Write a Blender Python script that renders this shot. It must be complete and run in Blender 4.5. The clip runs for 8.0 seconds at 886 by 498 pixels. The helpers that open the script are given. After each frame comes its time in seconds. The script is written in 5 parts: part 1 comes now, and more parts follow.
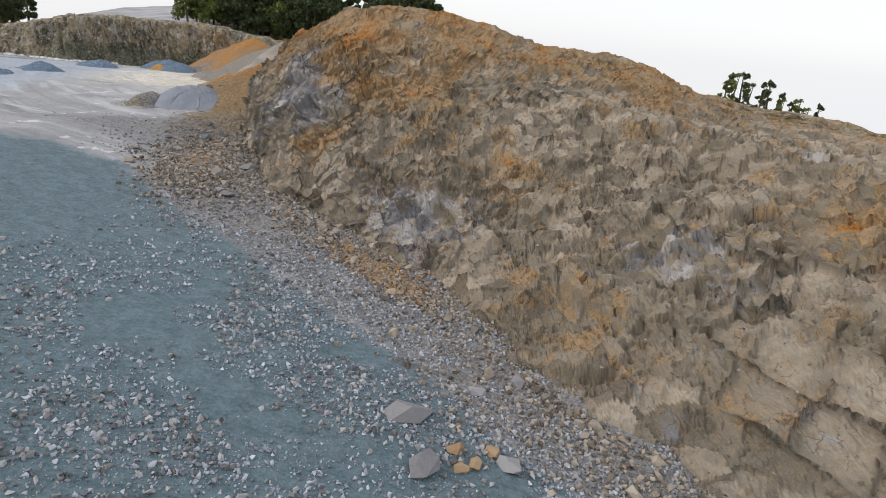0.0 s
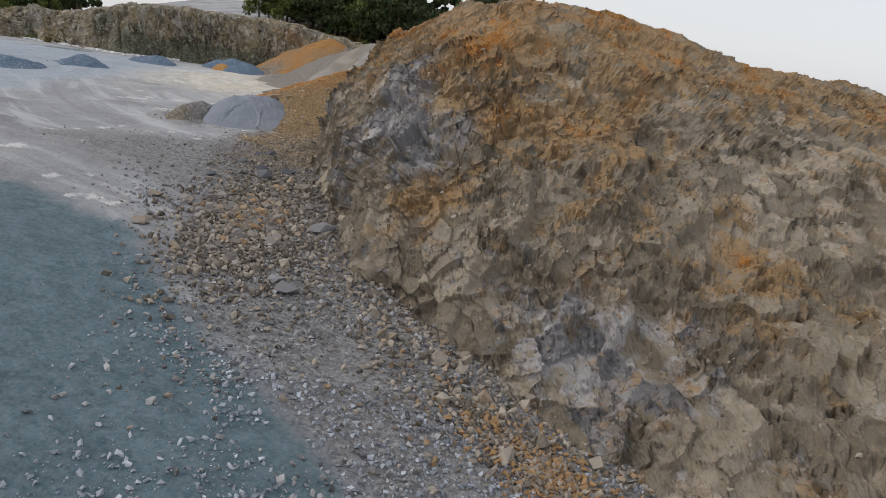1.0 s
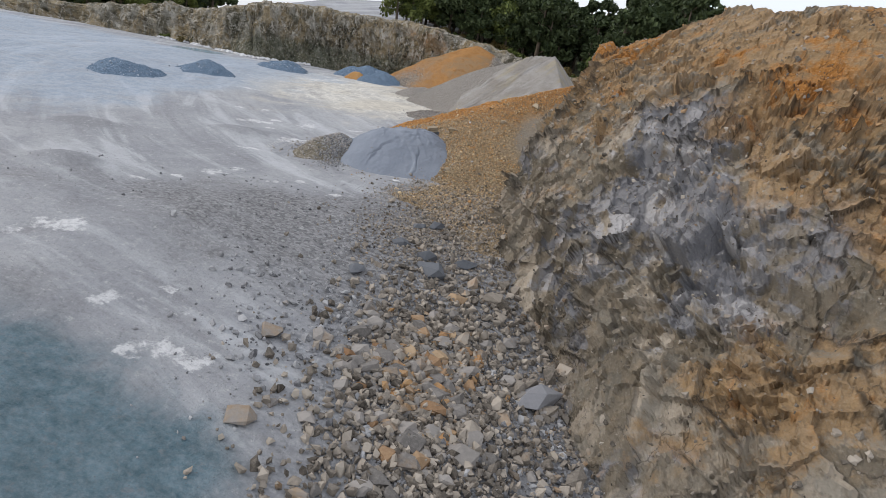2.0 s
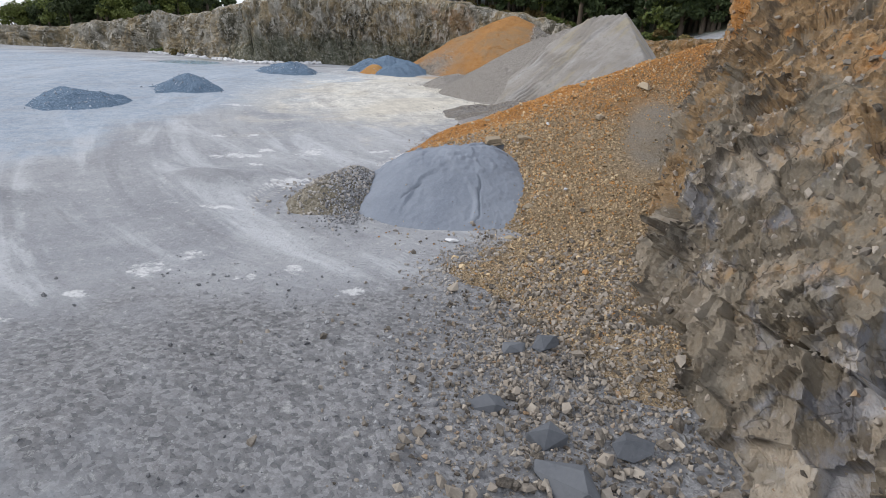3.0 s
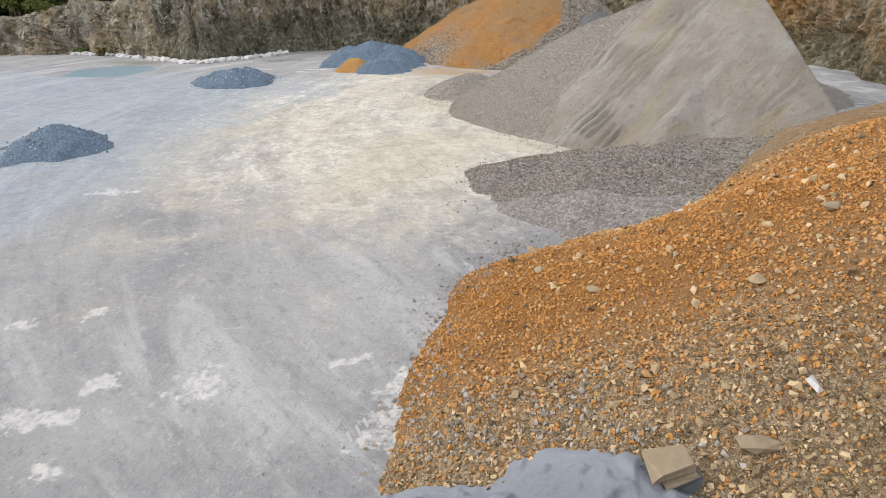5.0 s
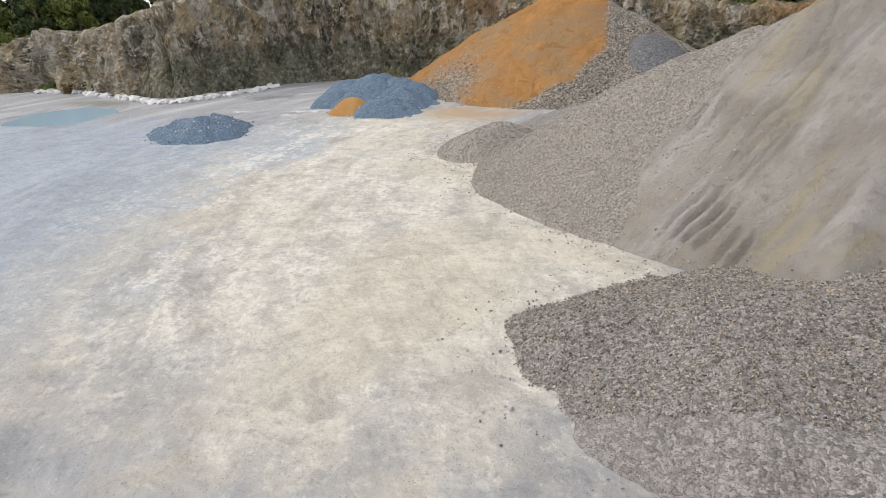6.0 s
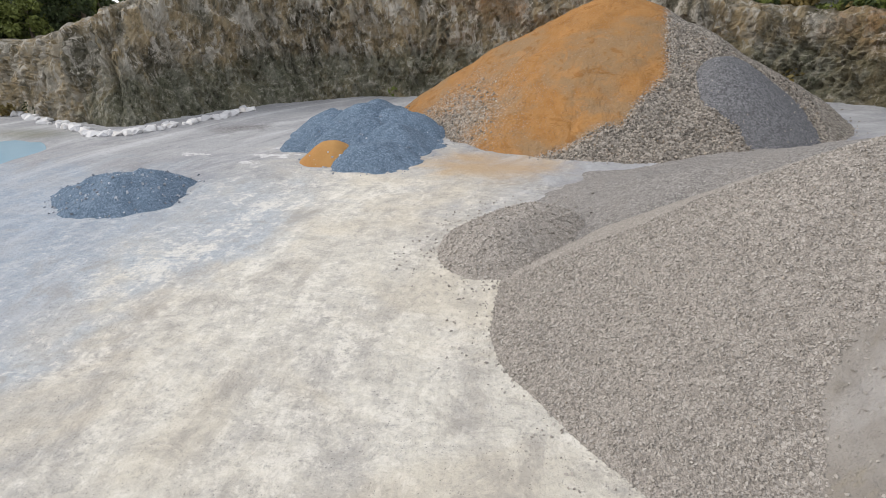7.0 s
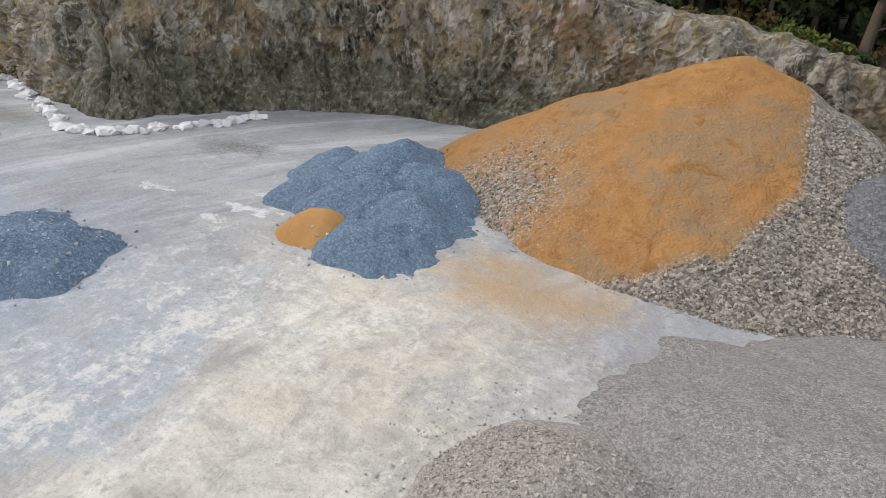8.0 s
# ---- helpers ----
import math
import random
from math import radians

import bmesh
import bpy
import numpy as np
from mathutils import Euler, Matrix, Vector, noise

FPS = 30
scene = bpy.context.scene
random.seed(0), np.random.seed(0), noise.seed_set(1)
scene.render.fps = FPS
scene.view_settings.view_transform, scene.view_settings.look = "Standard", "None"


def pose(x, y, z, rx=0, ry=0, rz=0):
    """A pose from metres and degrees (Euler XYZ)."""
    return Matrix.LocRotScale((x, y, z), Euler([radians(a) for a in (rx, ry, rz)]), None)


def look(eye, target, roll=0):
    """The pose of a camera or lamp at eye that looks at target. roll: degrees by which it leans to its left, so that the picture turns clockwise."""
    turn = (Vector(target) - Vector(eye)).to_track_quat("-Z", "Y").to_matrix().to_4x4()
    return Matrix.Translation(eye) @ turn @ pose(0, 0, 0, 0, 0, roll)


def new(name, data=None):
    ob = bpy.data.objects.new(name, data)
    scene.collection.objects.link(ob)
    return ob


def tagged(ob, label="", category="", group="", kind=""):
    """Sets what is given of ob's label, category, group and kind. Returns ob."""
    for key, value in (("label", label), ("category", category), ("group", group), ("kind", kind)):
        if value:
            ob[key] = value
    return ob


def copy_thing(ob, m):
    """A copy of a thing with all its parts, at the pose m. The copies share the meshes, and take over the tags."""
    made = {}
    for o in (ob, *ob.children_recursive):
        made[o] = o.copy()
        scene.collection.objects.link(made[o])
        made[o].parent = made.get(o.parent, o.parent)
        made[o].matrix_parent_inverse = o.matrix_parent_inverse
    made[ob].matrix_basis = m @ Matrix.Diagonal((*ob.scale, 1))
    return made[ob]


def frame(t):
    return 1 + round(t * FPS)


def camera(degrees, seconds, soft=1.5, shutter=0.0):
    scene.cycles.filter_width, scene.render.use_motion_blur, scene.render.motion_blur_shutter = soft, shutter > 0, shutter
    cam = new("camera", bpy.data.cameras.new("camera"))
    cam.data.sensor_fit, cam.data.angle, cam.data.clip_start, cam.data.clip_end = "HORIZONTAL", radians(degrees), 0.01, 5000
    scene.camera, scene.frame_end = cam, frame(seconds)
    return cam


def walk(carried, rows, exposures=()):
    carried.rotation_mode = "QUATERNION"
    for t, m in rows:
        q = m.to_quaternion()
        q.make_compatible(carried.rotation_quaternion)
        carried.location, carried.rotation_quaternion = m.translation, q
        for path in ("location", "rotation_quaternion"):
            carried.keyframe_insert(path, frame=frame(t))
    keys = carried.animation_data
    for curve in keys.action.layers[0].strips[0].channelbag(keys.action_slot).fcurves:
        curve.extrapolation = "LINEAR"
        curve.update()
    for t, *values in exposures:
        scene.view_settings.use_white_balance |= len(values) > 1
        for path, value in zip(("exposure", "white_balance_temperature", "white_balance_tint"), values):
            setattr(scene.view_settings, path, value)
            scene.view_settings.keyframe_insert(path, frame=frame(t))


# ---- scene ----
cam = camera(72.0, 8.0, soft=0.7)
PATH = [
    (0, (15.679, -28.089, 6.638), (15.786, -26.203, 5.982), 5.8),
    (0.5, (13.826, -21.587, 6.231), (13.857, -19.692, 5.592), 7.1),
    (1, (11.761, -15.952, 6.096), (11.699, -14.063, 5.442), 8.3),
    (1.5, (9.111, -10.513, 5.932), (8.879, -8.641, 5.265), 8.8),
    (2, (6.402, -6.396, 5.933), (6.021, -4.56, 5.238), 9.7),
    (2.2, (5.273, -5.081, 5.937), (4.88, -3.254, 5.224), 11.0),
    (3.3, (2.606, 4.541, 5.038), (2.1, 6.293, 4.216), -0.2),
    (3.5, (2.145, 5.72, 5.433), (1.649, 7.445, 4.55), -0.5),
    (4, (1.1, 8.577, 5.654), (0.614, 10.275, 4.715), -1.0),
    (4.5, (0.02, 11.412, 5.804), (-0.462, 13.109, 4.862), -0.9),
    (5, (-0.942, 14.256, 6.04), (-1.444, 15.969, 5.137), -2.3),
    (5.2, (-1.226, 15.294, 6.298), (-1.735, 17.002, 5.39), -3.0),
    (6.3, (-3.612, 23.574, 5.771), (-4.187, 25.288, 4.917), -4.0),
    (6.5, (-3.925, 24.913, 5.931), (-4.507, 26.617, 5.061), -4.2),
    (7, (-4.897, 28.404, 6.112), (-5.49, 30.095, 5.224), -3.9),
    (7.5, (-5.744, 31.789, 6.415), (-6.37, 33.456, 5.505), -1.7),
    (8, (-6.507, 34.992, 6.924), (-7.221, 36.607, 5.984), 3.7),
]
EXPOSURES = [(0, -0.36, 6600, 10), (0.6, -0.55, 6600, 10), (1.0, -0.7, 6550, 10), (1.4, -0.77, 6450, 10), (1.8, -0.73, 6330, 10), (2.0, -0.4, 6270, 10), (2.2, -0.3, 6230, 10),
             (3.3, -0.25, 6190, 10), (4.0, -0.2, 6290, 10), (4.5, -0.16, 6550, 10), (5.0, -0.12, 6790, 10), (6.5, -0.14, 6650, 10), (8.0, -0.13, 6500, 10)]
walk(cam, [(t, look(eye, target, roll)) for t, eye, target, roll in PATH], EXPOSURES)

# ---- world, sun, exposure ----
SUN_ELEV, SUN_ROT = radians(33), radians(258)
world = bpy.data.worlds.new("sky")
scene.world = world
world.use_nodes = True
wn, wl = world.node_tree.nodes, world.node_tree.links
sky = wn.new("ShaderNodeTexSky")
sky.sky_type = "NISHITA"
sky.sun_disc = False
sky.sun_elevation, sky.sun_rotation = SUN_ELEV, SUN_ROT
sky.air_density, sky.dust_density, sky.ozone_density = 1.0, 2.0, 1.0
wn["Background"].inputs["Strength"].default_value = 0.05
wl.new(sky.outputs["Color"], wn["Background"].inputs["Color"])
# An even white overcast lies over the clear sky.
cloud = wn.new("ShaderNodeBackground")
cloud.inputs["Color"].default_value, cloud.inputs["Strength"].default_value = (0.97, 0.985, 1.03, 1), 1.1
both = wn.new("ShaderNodeAddShader")
wl.new(wn["Background"].outputs[0], both.inputs[0])
wl.new(cloud.outputs[0], both.inputs[1])
wl.new(both.outputs[0], wn["World Output"].inputs["Surface"])
sun = new("sun", bpy.data.lights.new("sun", "SUN"))
sun.data.energy, sun.data.angle, sun.data.color = 1.4, radians(11), (1.0, 0.95, 0.88)
SUN_DIR = Vector((math.sin(SUN_ROT) * math.cos(SUN_ELEV), math.cos(SUN_ROT) * math.cos(SUN_ELEV), math.sin(SUN_ELEV)))
sun.matrix_world = look(SUN_DIR * 100, (0, 0, 0))


# ---- small numeric helpers ----
def sstep(a, b, v):
    t = np.clip((np.asarray(v, float) - a) / (b - a), 0, 1)
    return t * t * (3 - 2 * t)


def hash3(i, j, k, seed):
    """Three repeatable random numbers in 0..1 for each integer cell."""
    i, j, k = (np.asarray(a, np.int64) for a in (i, j, k))
    h = (i * 73856093) ^ (j * 19349663) ^ (k * 83492791) ^ (seed * 2654435761)
    out = []
    for n in range(3):
        h = (h * 6364136223846793005 + 1442695040888963407 + n) & 0x7FFFFFFFFFFFFFFF
        g = h ^ (h >> 29)
        g = (g * 0x9E3779B97F4A7C) & 0x7FFFFFFFFFFFFFFF
        out.append(((g >> 24) & 0xFFFFFF) / float(0x1000000))
    return np.stack(out, -1)


def vnoise(p, seed=0):
    """Smooth value noise, -1..1, for an (n, 3) array."""
    f = np.floor(p)
    u = p - f
    u = u * u * (3 - 2 * u)
    f = f.astype(np.int64)
    total = np.zeros(len(p))
    for a in (0, 1):
        for b in (0, 1):
            for c in (0, 1):
                w = (u[:, 0] if a else 1 - u[:, 0]) * (u[:, 1] if b else 1 - u[:, 1]) * (u[:, 2] if c else 1 - u[:, 2])
                total += w * hash3(f[:, 0] + a, f[:, 1] + b, f[:, 2] + c, seed)[:, 0]
    return total * 2 - 1


def fbm(p, octaves=4, seed=0):
    total, amp, q = np.zeros(len(p)), 0.5, np.array(p, float)
    for n in range(octaves):
        total += amp * vnoise(q, seed + n)
        q, amp = q * 2.03 + 7.1, amp * 0.5
    return total


def facets(p, seed=0, tilt=0.8):
    """Broken-rock relief: each cell of a cellular pattern is a tilted flat piece. Also gives the closeness to a joint and a number for each piece, 0..1."""
    f = np.floor(p).astype(np.int64)
    best, second = np.full(len(p), 9e9), np.full(len(p), 9e9)
    value, label = np.zeros(len(p)), np.zeros(len(p))
    for a in (-1, 0, 1):
        for b in (-1, 0, 1):
            for c in (-1, 0, 1):
                cell = f + (a, b, c)
                r = hash3(cell[:, 0], cell[:, 1], cell[:, 2], seed)
                off = p - (cell + r)
                d = (off * off).sum(-1)
                r2 = hash3(cell[:, 0], cell[:, 1], cell[:, 2], seed + 17)
                v = (r2[:, 0] - 0.5) + tilt * ((r2 - 0.5) * off).sum(-1)
                near = d < best
                second = np.where(near, best, np.minimum(second, d))
                value = np.where(near, v, value)
                label = np.where(near, r2[:, 1], label)
                best = np.where(near, d, best)
    return value, 1 - np.clip((np.sqrt(second) - np.sqrt(best)) / 0.12, 0, 1), label


def along(rail, n):
    """n points on a smooth line through the rail's points."""
    r = np.array(rail, float)
    r = np.vstack([2 * r[0] - r[1], r, 2 * r[-1] - r[-2]])
    s = np.linspace(0, len(rail) - 1 - 1e-9, n)
    i = s.astype(int)
    t = (s - i)[:, None]
    a, b, c, d = r[i], r[i + 1], r[i + 2], r[i + 3]
    return 0.5 * (2 * b + (c - a) * t + (2 * a - 5 * b + 4 * c - d) * t**2 + (3 * b - a - 3 * c + d) * t**3)


def line_distance(x, y, line):
    """Distance from points to a plan polyline, and which side they lie on (+ to its left)."""
    p = np.stack([x, y], -1)
    best, side = np.full(x.shape, 1e9), np.zeros(x.shape)
    for (ax, ay), (bx, by) in zip(line[:-1], line[1:]):
        d = np.array([bx - ax, by - ay])
        t = np.clip(((p - (ax, ay)) @ d) / (d @ d), 0, 1)
        off = p - ((ax, ay) + t[..., None] * d)
        dist = np.hypot(off[..., 0], off[..., 1])
        near = dist < best - 1e-6
        side = np.where(near, np.sign(d[0] * off[..., 1] - d[1] * off[..., 0]), side)
        best = np.where(near, dist, best)
    return best, side


# ---- materials ----
class Nodes:
    """A short way to write a node material."""

    def __init__(self, name, rough=0.9, spec=0.25):
        self.mat = bpy.data.materials.new(name)
        self.mat.use_nodes = True
        self.tree = self.mat.node_tree
        self.bsdf = self.tree.nodes["Principled BSDF"]
        self.bsdf.inputs["Roughness"].default_value = rough
        self.bsdf.inputs["Specular IOR Level"].default_value = spec
        self.pos = self.node("ShaderNodeNewGeometry").outputs["Position"]

    def node(self, kind):
        return self.tree.nodes.new(kind)

    def put(self, socket, value):
        if isinstance(value, bpy.types.NodeSocket):
            self.tree.links.new(value, socket)
        elif isinstance(value, (tuple, list)) and len(value) == 3 and socket.type == "RGBA":
            socket.default_value = (*value, 1)
        else:
            socket.default_value = value

    def math(self, op, a, b=0.0, c=0.0):
        n = self.node("ShaderNodeMath")
        n.operation = op
        for s, v in zip(n.inputs, (a, b, c)):
            self.put(s, v)
        return n.outputs[0]

    def ramp(self, value, lo, hi, to_lo=0.0, to_hi=1.0):
        n = self.node("ShaderNodeMapRange")
        n.interpolation_type = "SMOOTHSTEP"
        for s, v in zip(n.inputs, (value, lo, hi, to_lo, to_hi)):
            self.put(s, v)
        return n.outputs[0]

    def mix(self, fac, a, b, blend="MIX"):
        n = self.node("ShaderNodeMix")
        n.data_type, n.blend_type = "RGBA", blend
        self.put(n.inputs[0], fac)
        self.put(n.inputs[6], a)
        self.put(n.inputs[7], b)
        return n.outputs[2]

    def scaled(self, sx, sy, sz):
        n = self.node("ShaderNodeVectorMath")
        n.operation = "MULTIPLY"
        self.put(n.inputs[0], self.pos)
        n.inputs[1].default_value = (sx, sy, sz)
        return n.outputs[0]

    def noise(self, scale, detail=4.0, rough=0.55, vector=None, distort=0.0):
        n = self.node("ShaderNodeTexNoise")
        self.put(n.inputs["Vector"], vector or self.pos)
        n.inputs["Scale"].default_value, n.inputs["Detail"].default_value = scale, detail
        n.inputs["Roughness"].default_value, n.inputs["Distortion"].default_value = rough, distort
        return n.outputs["Fac"]

    def cells(self, scale, feature="F1", vector=None, randomness=1.0):
        n = self.node("ShaderNodeTexVoronoi")
        n.feature = feature
        self.put(n.inputs["Vector"], vector or self.pos)
        n.inputs["Scale"].default_value = scale
        n.inputs["Randomness"].default_value = randomness
        return n

    def grey(self, colour):
        n = self.node("ShaderNodeSeparateColor")
        self.put(n.inputs[0], colour)
        return n.outputs[0]

    def attribute(self, name):
        n = self.node("ShaderNodeAttribute")
        n.attribute_name = name
        return n.outputs["Fac"]

    def relief(self, height, strength, distance, below=None):
        n = self.node("ShaderNodeBump")
        n.inputs["Strength"].default_value, n.inputs["Distance"].default_value = strength, distance
        self.put(n.inputs["Height"], height)
        if below is not None:
            self.put(n.inputs["Normal"], below)
        return n.outputs["Normal"]

    def done(self, colour, normal=None, rough=None):
        self.put(self.bsdf.inputs["Base Color"], colour)
        if normal is not None:
            self.put(self.bsdf.inputs["Normal"], normal)
        if rough is not None:
            self.put(self.bsdf.inputs["Roughness"], rough)
        return self.mat


def gravel_material(name, dark, mid, light, grain=9.0, relief=0.05, patch=0.5, rust=None):
    """Loose broken stone: each grain has a tone of its own; larger patches drift in tone. rust: a stained tone, where the heap has it."""
    m = Nodes(name, 0.95, 0.15)
    warp = m.node("ShaderNodeTexNoise")
    m.put(warp.inputs["Vector"], m.pos)
    warp.inputs["Scale"].default_value = grain * 0.8
    bent = m.node("ShaderNodeVectorMath")
    bent.operation = "MULTIPLY_ADD"
    m.put(bent.inputs[0], warp.outputs["Color"])
    bent.inputs[1].default_value = (0.16, 0.16, 0.16)
    m.put(bent.inputs[2], m.pos)
    cell = m.cells(grain * 1.6, vector=bent.outputs[0])
    fine = m.cells(grain * 3.7, vector=bent.outputs[0])
    tone = m.grey(cell.outputs["Color"])
    tone2 = m.grey(fine.outputs["Color"])
    grit = m.noise(grain * 4.0, 5.0, 0.75)
    colour = m.mix(m.ramp(tone, 0.0, 1.0), dark, light)
    colour = m.mix(m.ramp(tone2, 0.2, 0.9, 0.0, 0.75), colour, mid)
    wide = m.noise(patch, 6.0, 0.65, distort=0.5)
    if rust:
        stain = m.math("MULTIPLY_ADD", m.math("SUBTRACT", wide, 0.5), 1.5, m.attribute("rust"))
        stain = m.math("MULTIPLY_ADD", m.math("SUBTRACT", tone2, 0.5), 0.5, stain)
        colour = m.mix(m.ramp(stain, 0.2, 0.85, 0.0, 0.9), colour, m.mix(m.ramp(grit, 0.3, 0.7), (rust[0] * 0.55, rust[1] * 0.5, rust[2] * 0.45), rust))
        mud = m.math("MULTIPLY_ADD", m.math("SUBTRACT", wide, 0.5), 0.8, m.attribute("mud"))
        colour = m.mix(m.ramp(mud, 0.35, 0.7, 0.0, 0.9), colour, (0.25, 0.23, 0.2))
    colour = m.mix(m.ramp(wide, 0.35, 0.68, 0.0, 0.45), colour, mid)
    # Shade in the gaps between grains is painted into the colour.
    gap_shade = m.math("MULTIPLY", m.ramp(cell.outputs["Distance"], 0.28, 0.55), m.ramp(grit, 0.45, 0.6))
    colour = m.mix(m.math("MULTIPLY", gap_shade, 0.7), colour, (dark[0] * 0.45, dark[1] * 0.45, dark[2] * 0.45))
    bump = m.relief(cell.outputs["Distance"], 0.7, -relief)
    bump = m.relief(grit, 0.6, relief * 0.6, bump)
    return m.done(colour, bump)


def rock_material(name):
    """Quarried rock: every block has a tone of its own; ochre and orange weathering and clean lilac-grey breaks lie in patches."""
    m = Nodes(name, 0.92, 0.2)
    tone, tone2 = m.attribute("tone"), m.attribute("tone2")
    small = m.cells(3.6, vector=m.scaled(1.0, 1.0, 0.6))
    grain = m.noise(15.0, 7.0, 0.72)
    broad = m.noise(0.2, 5.0, 0.6, distort=0.8)
    mid = m.noise(0.8, 7.0, 0.66, distort=0.6)
    fine = m.noise(3.4, 7.0, 0.7, vector=m.scaled(1.0, 1.0, 0.55))
    colour = m.mix(m.ramp(tone, 0.05, 0.95), (0.165, 0.137, 0.1), (0.44, 0.375, 0.295))
    colour = m.mix(m.ramp(tone2, 0.35, 1.0, 0.0, 0.5), colour, (0.215, 0.205, 0.175))
    colour = m.mix(m.ramp(broad, 0.42, 0.56, 0.0, 0.6), colour, (0.212, 0.18, 0.135))
    colour = m.mix(m.ramp(fine, 0.46, 0.66, 0.0, 0.6), colour, (0.275, 0.215, 0.145))
    clean = m.math("MULTIPLY_ADD", m.math("SUBTRACT", mid, 0.5), 2.6, m.attribute("clean"))
    clean = m.math("MULTIPLY_ADD", m.math("SUBTRACT", tone2, 0.5), 0.35, clean)
    bare = m.mix(m.ramp(tone, 0.1, 0.9), (0.19, 0.19, 0.205), (0.45, 0.435, 0.435))
    colour = m.mix(m.ramp(clean, 0.3, 0.62, 0.0, 0.88), colour, bare)
    stain = m.math("MULTIPLY_ADD", m.math("SUBTRACT", mid, 0.5), 2.4, m.attribute("rust"))
    stain = m.math("MULTIPLY_ADD", m.math("SUBTRACT", broad, 0.5), 2.0, stain)
    stain = m.math("MULTIPLY_ADD", m.math("SUBTRACT", fine, 0.5), 0.9, stain)
    stain = m.math("MULTIPLY_ADD", m.math("SUBTRACT", tone, 0.5), 0.3, stain)
    colour = m.mix(m.ramp(stain, 0.15, 0.55, 0.0, 0.8), colour, m.mix(m.ramp(fine, 0.3, 0.7), (0.235, 0.148, 0.07), (0.42, 0.27, 0.13)))
    colour = m.mix(m.ramp(stain, 0.72, 1.2, 0.0, 0.85), colour, m.mix(m.ramp(grain, 0.3, 0.7), (0.28, 0.105, 0.018), (0.5, 0.22, 0.04)))
    streak = m.noise(1.0, 6.0, 0.7, vector=m.scaled(2.8, 2.8, 0.45))
    colour = m.mix(m.ramp(streak, 0.56, 0.72, 0.0, 0.28), colour, (0.13, 0.105, 0.07))
    colour = m.mix(m.ramp(grain, 0.5, 0.75, 0.0, 0.45), colour, (0.45, 0.4, 0.33))
    colour = m.mix(m.ramp(grain, 0.47, 0.27, 0.0, 0.42), colour, (0.11, 0.09, 0.06))
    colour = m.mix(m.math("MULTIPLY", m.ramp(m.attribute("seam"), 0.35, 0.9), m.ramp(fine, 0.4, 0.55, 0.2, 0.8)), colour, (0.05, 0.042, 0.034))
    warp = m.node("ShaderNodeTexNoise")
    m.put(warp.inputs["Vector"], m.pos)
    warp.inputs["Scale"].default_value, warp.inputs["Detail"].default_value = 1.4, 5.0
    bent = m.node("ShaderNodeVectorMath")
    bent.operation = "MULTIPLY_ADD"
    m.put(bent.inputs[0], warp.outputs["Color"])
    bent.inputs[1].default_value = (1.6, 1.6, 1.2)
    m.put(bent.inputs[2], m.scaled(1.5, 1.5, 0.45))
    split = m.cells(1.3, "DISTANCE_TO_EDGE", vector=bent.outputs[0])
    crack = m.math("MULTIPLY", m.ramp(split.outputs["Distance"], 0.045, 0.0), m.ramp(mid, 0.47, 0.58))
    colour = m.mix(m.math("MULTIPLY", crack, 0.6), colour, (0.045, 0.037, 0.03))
    bump = m.relief(m.grey(small.outputs["Color"]), 0.7, 0.12)
    bump = m.relief(fine, 0.7, 0.16, bump)
    bump = m.relief(grain, 0.7, 0.05, bump)
    return m.done(colour, bump)


def wall_material():
    """The old far wall: pale, brown and dark weathering in upright streaks, orange where clay has run down."""
    m = Nodes("far_quarry_rock", 0.92, 0.2)
    tone = m.attribute("tone")
    columns = m.noise(1.0, 6.0, 0.68, vector=m.scaled(0.5, 0.5, 0.22), distort=0.8)
    drips = m.noise(1.0, 7.0, 0.72, vector=m.scaled(1.7, 1.7, 0.75), distort=0.7)
    patch, grain = m.noise(0.6, 8.0, 0.75, distort=0.6), m.noise(3.2, 7.0, 0.78)
    colour = m.mix(m.ramp(columns, 0.4, 0.6), (0.11, 0.1, 0.07), (0.35, 0.275, 0.165))
    colour = m.mix(m.ramp(patch, 0.5, 0.6, 0.0, 0.75), colour, (0.38, 0.345, 0.28))
    colour = m.mix(m.ramp(drips, 0.52, 0.6, 0.0, 0.9), colour, (0.52, 0.48, 0.41))
    colour = m.mix(m.ramp(drips, 0.44, 0.33, 0.0, 0.65), colour, (0.065, 0.063, 0.045))
    colour = m.mix(m.ramp(tone, 0.45, 1.0, 0.0, 0.55), colour, (0.36, 0.34, 0.295))
    stain = m.math("MULTIPLY_ADD", m.math("SUBTRACT", patch, 0.5), 2.0, m.attribute("rust"))
    colour = m.mix(m.ramp(stain, 0.3, 0.85, 0.0, 0.8), colour, m.mix(m.ramp(drips, 0.35, 0.65), (0.2, 0.115, 0.035), (0.42, 0.22, 0.07)))
    moss = m.math("MULTIPLY_ADD", m.math("SUBTRACT", patch, 0.5), 1.4, m.attribute("moss"))
    colour = m.mix(m.ramp(moss, 0.3, 0.8, 0.0, 0.75), colour, m.mix(m.ramp(grain, 0.35, 0.65), (0.065, 0.072, 0.045), (0.17, 0.172, 0.12)))
    colour = m.mix(m.ramp(grain, 0.53, 0.64, 0.0, 0.6), colour, (0.44, 0.41, 0.35))
    colour = m.mix(m.ramp(grain, 0.45, 0.33, 0.0, 0.6), colour, (0.035, 0.033, 0.024))
    bump = m.relief(drips, 0.8, 0.3)
    return m.done(colour, m.relief(grain, 0.8, 0.18, bump))

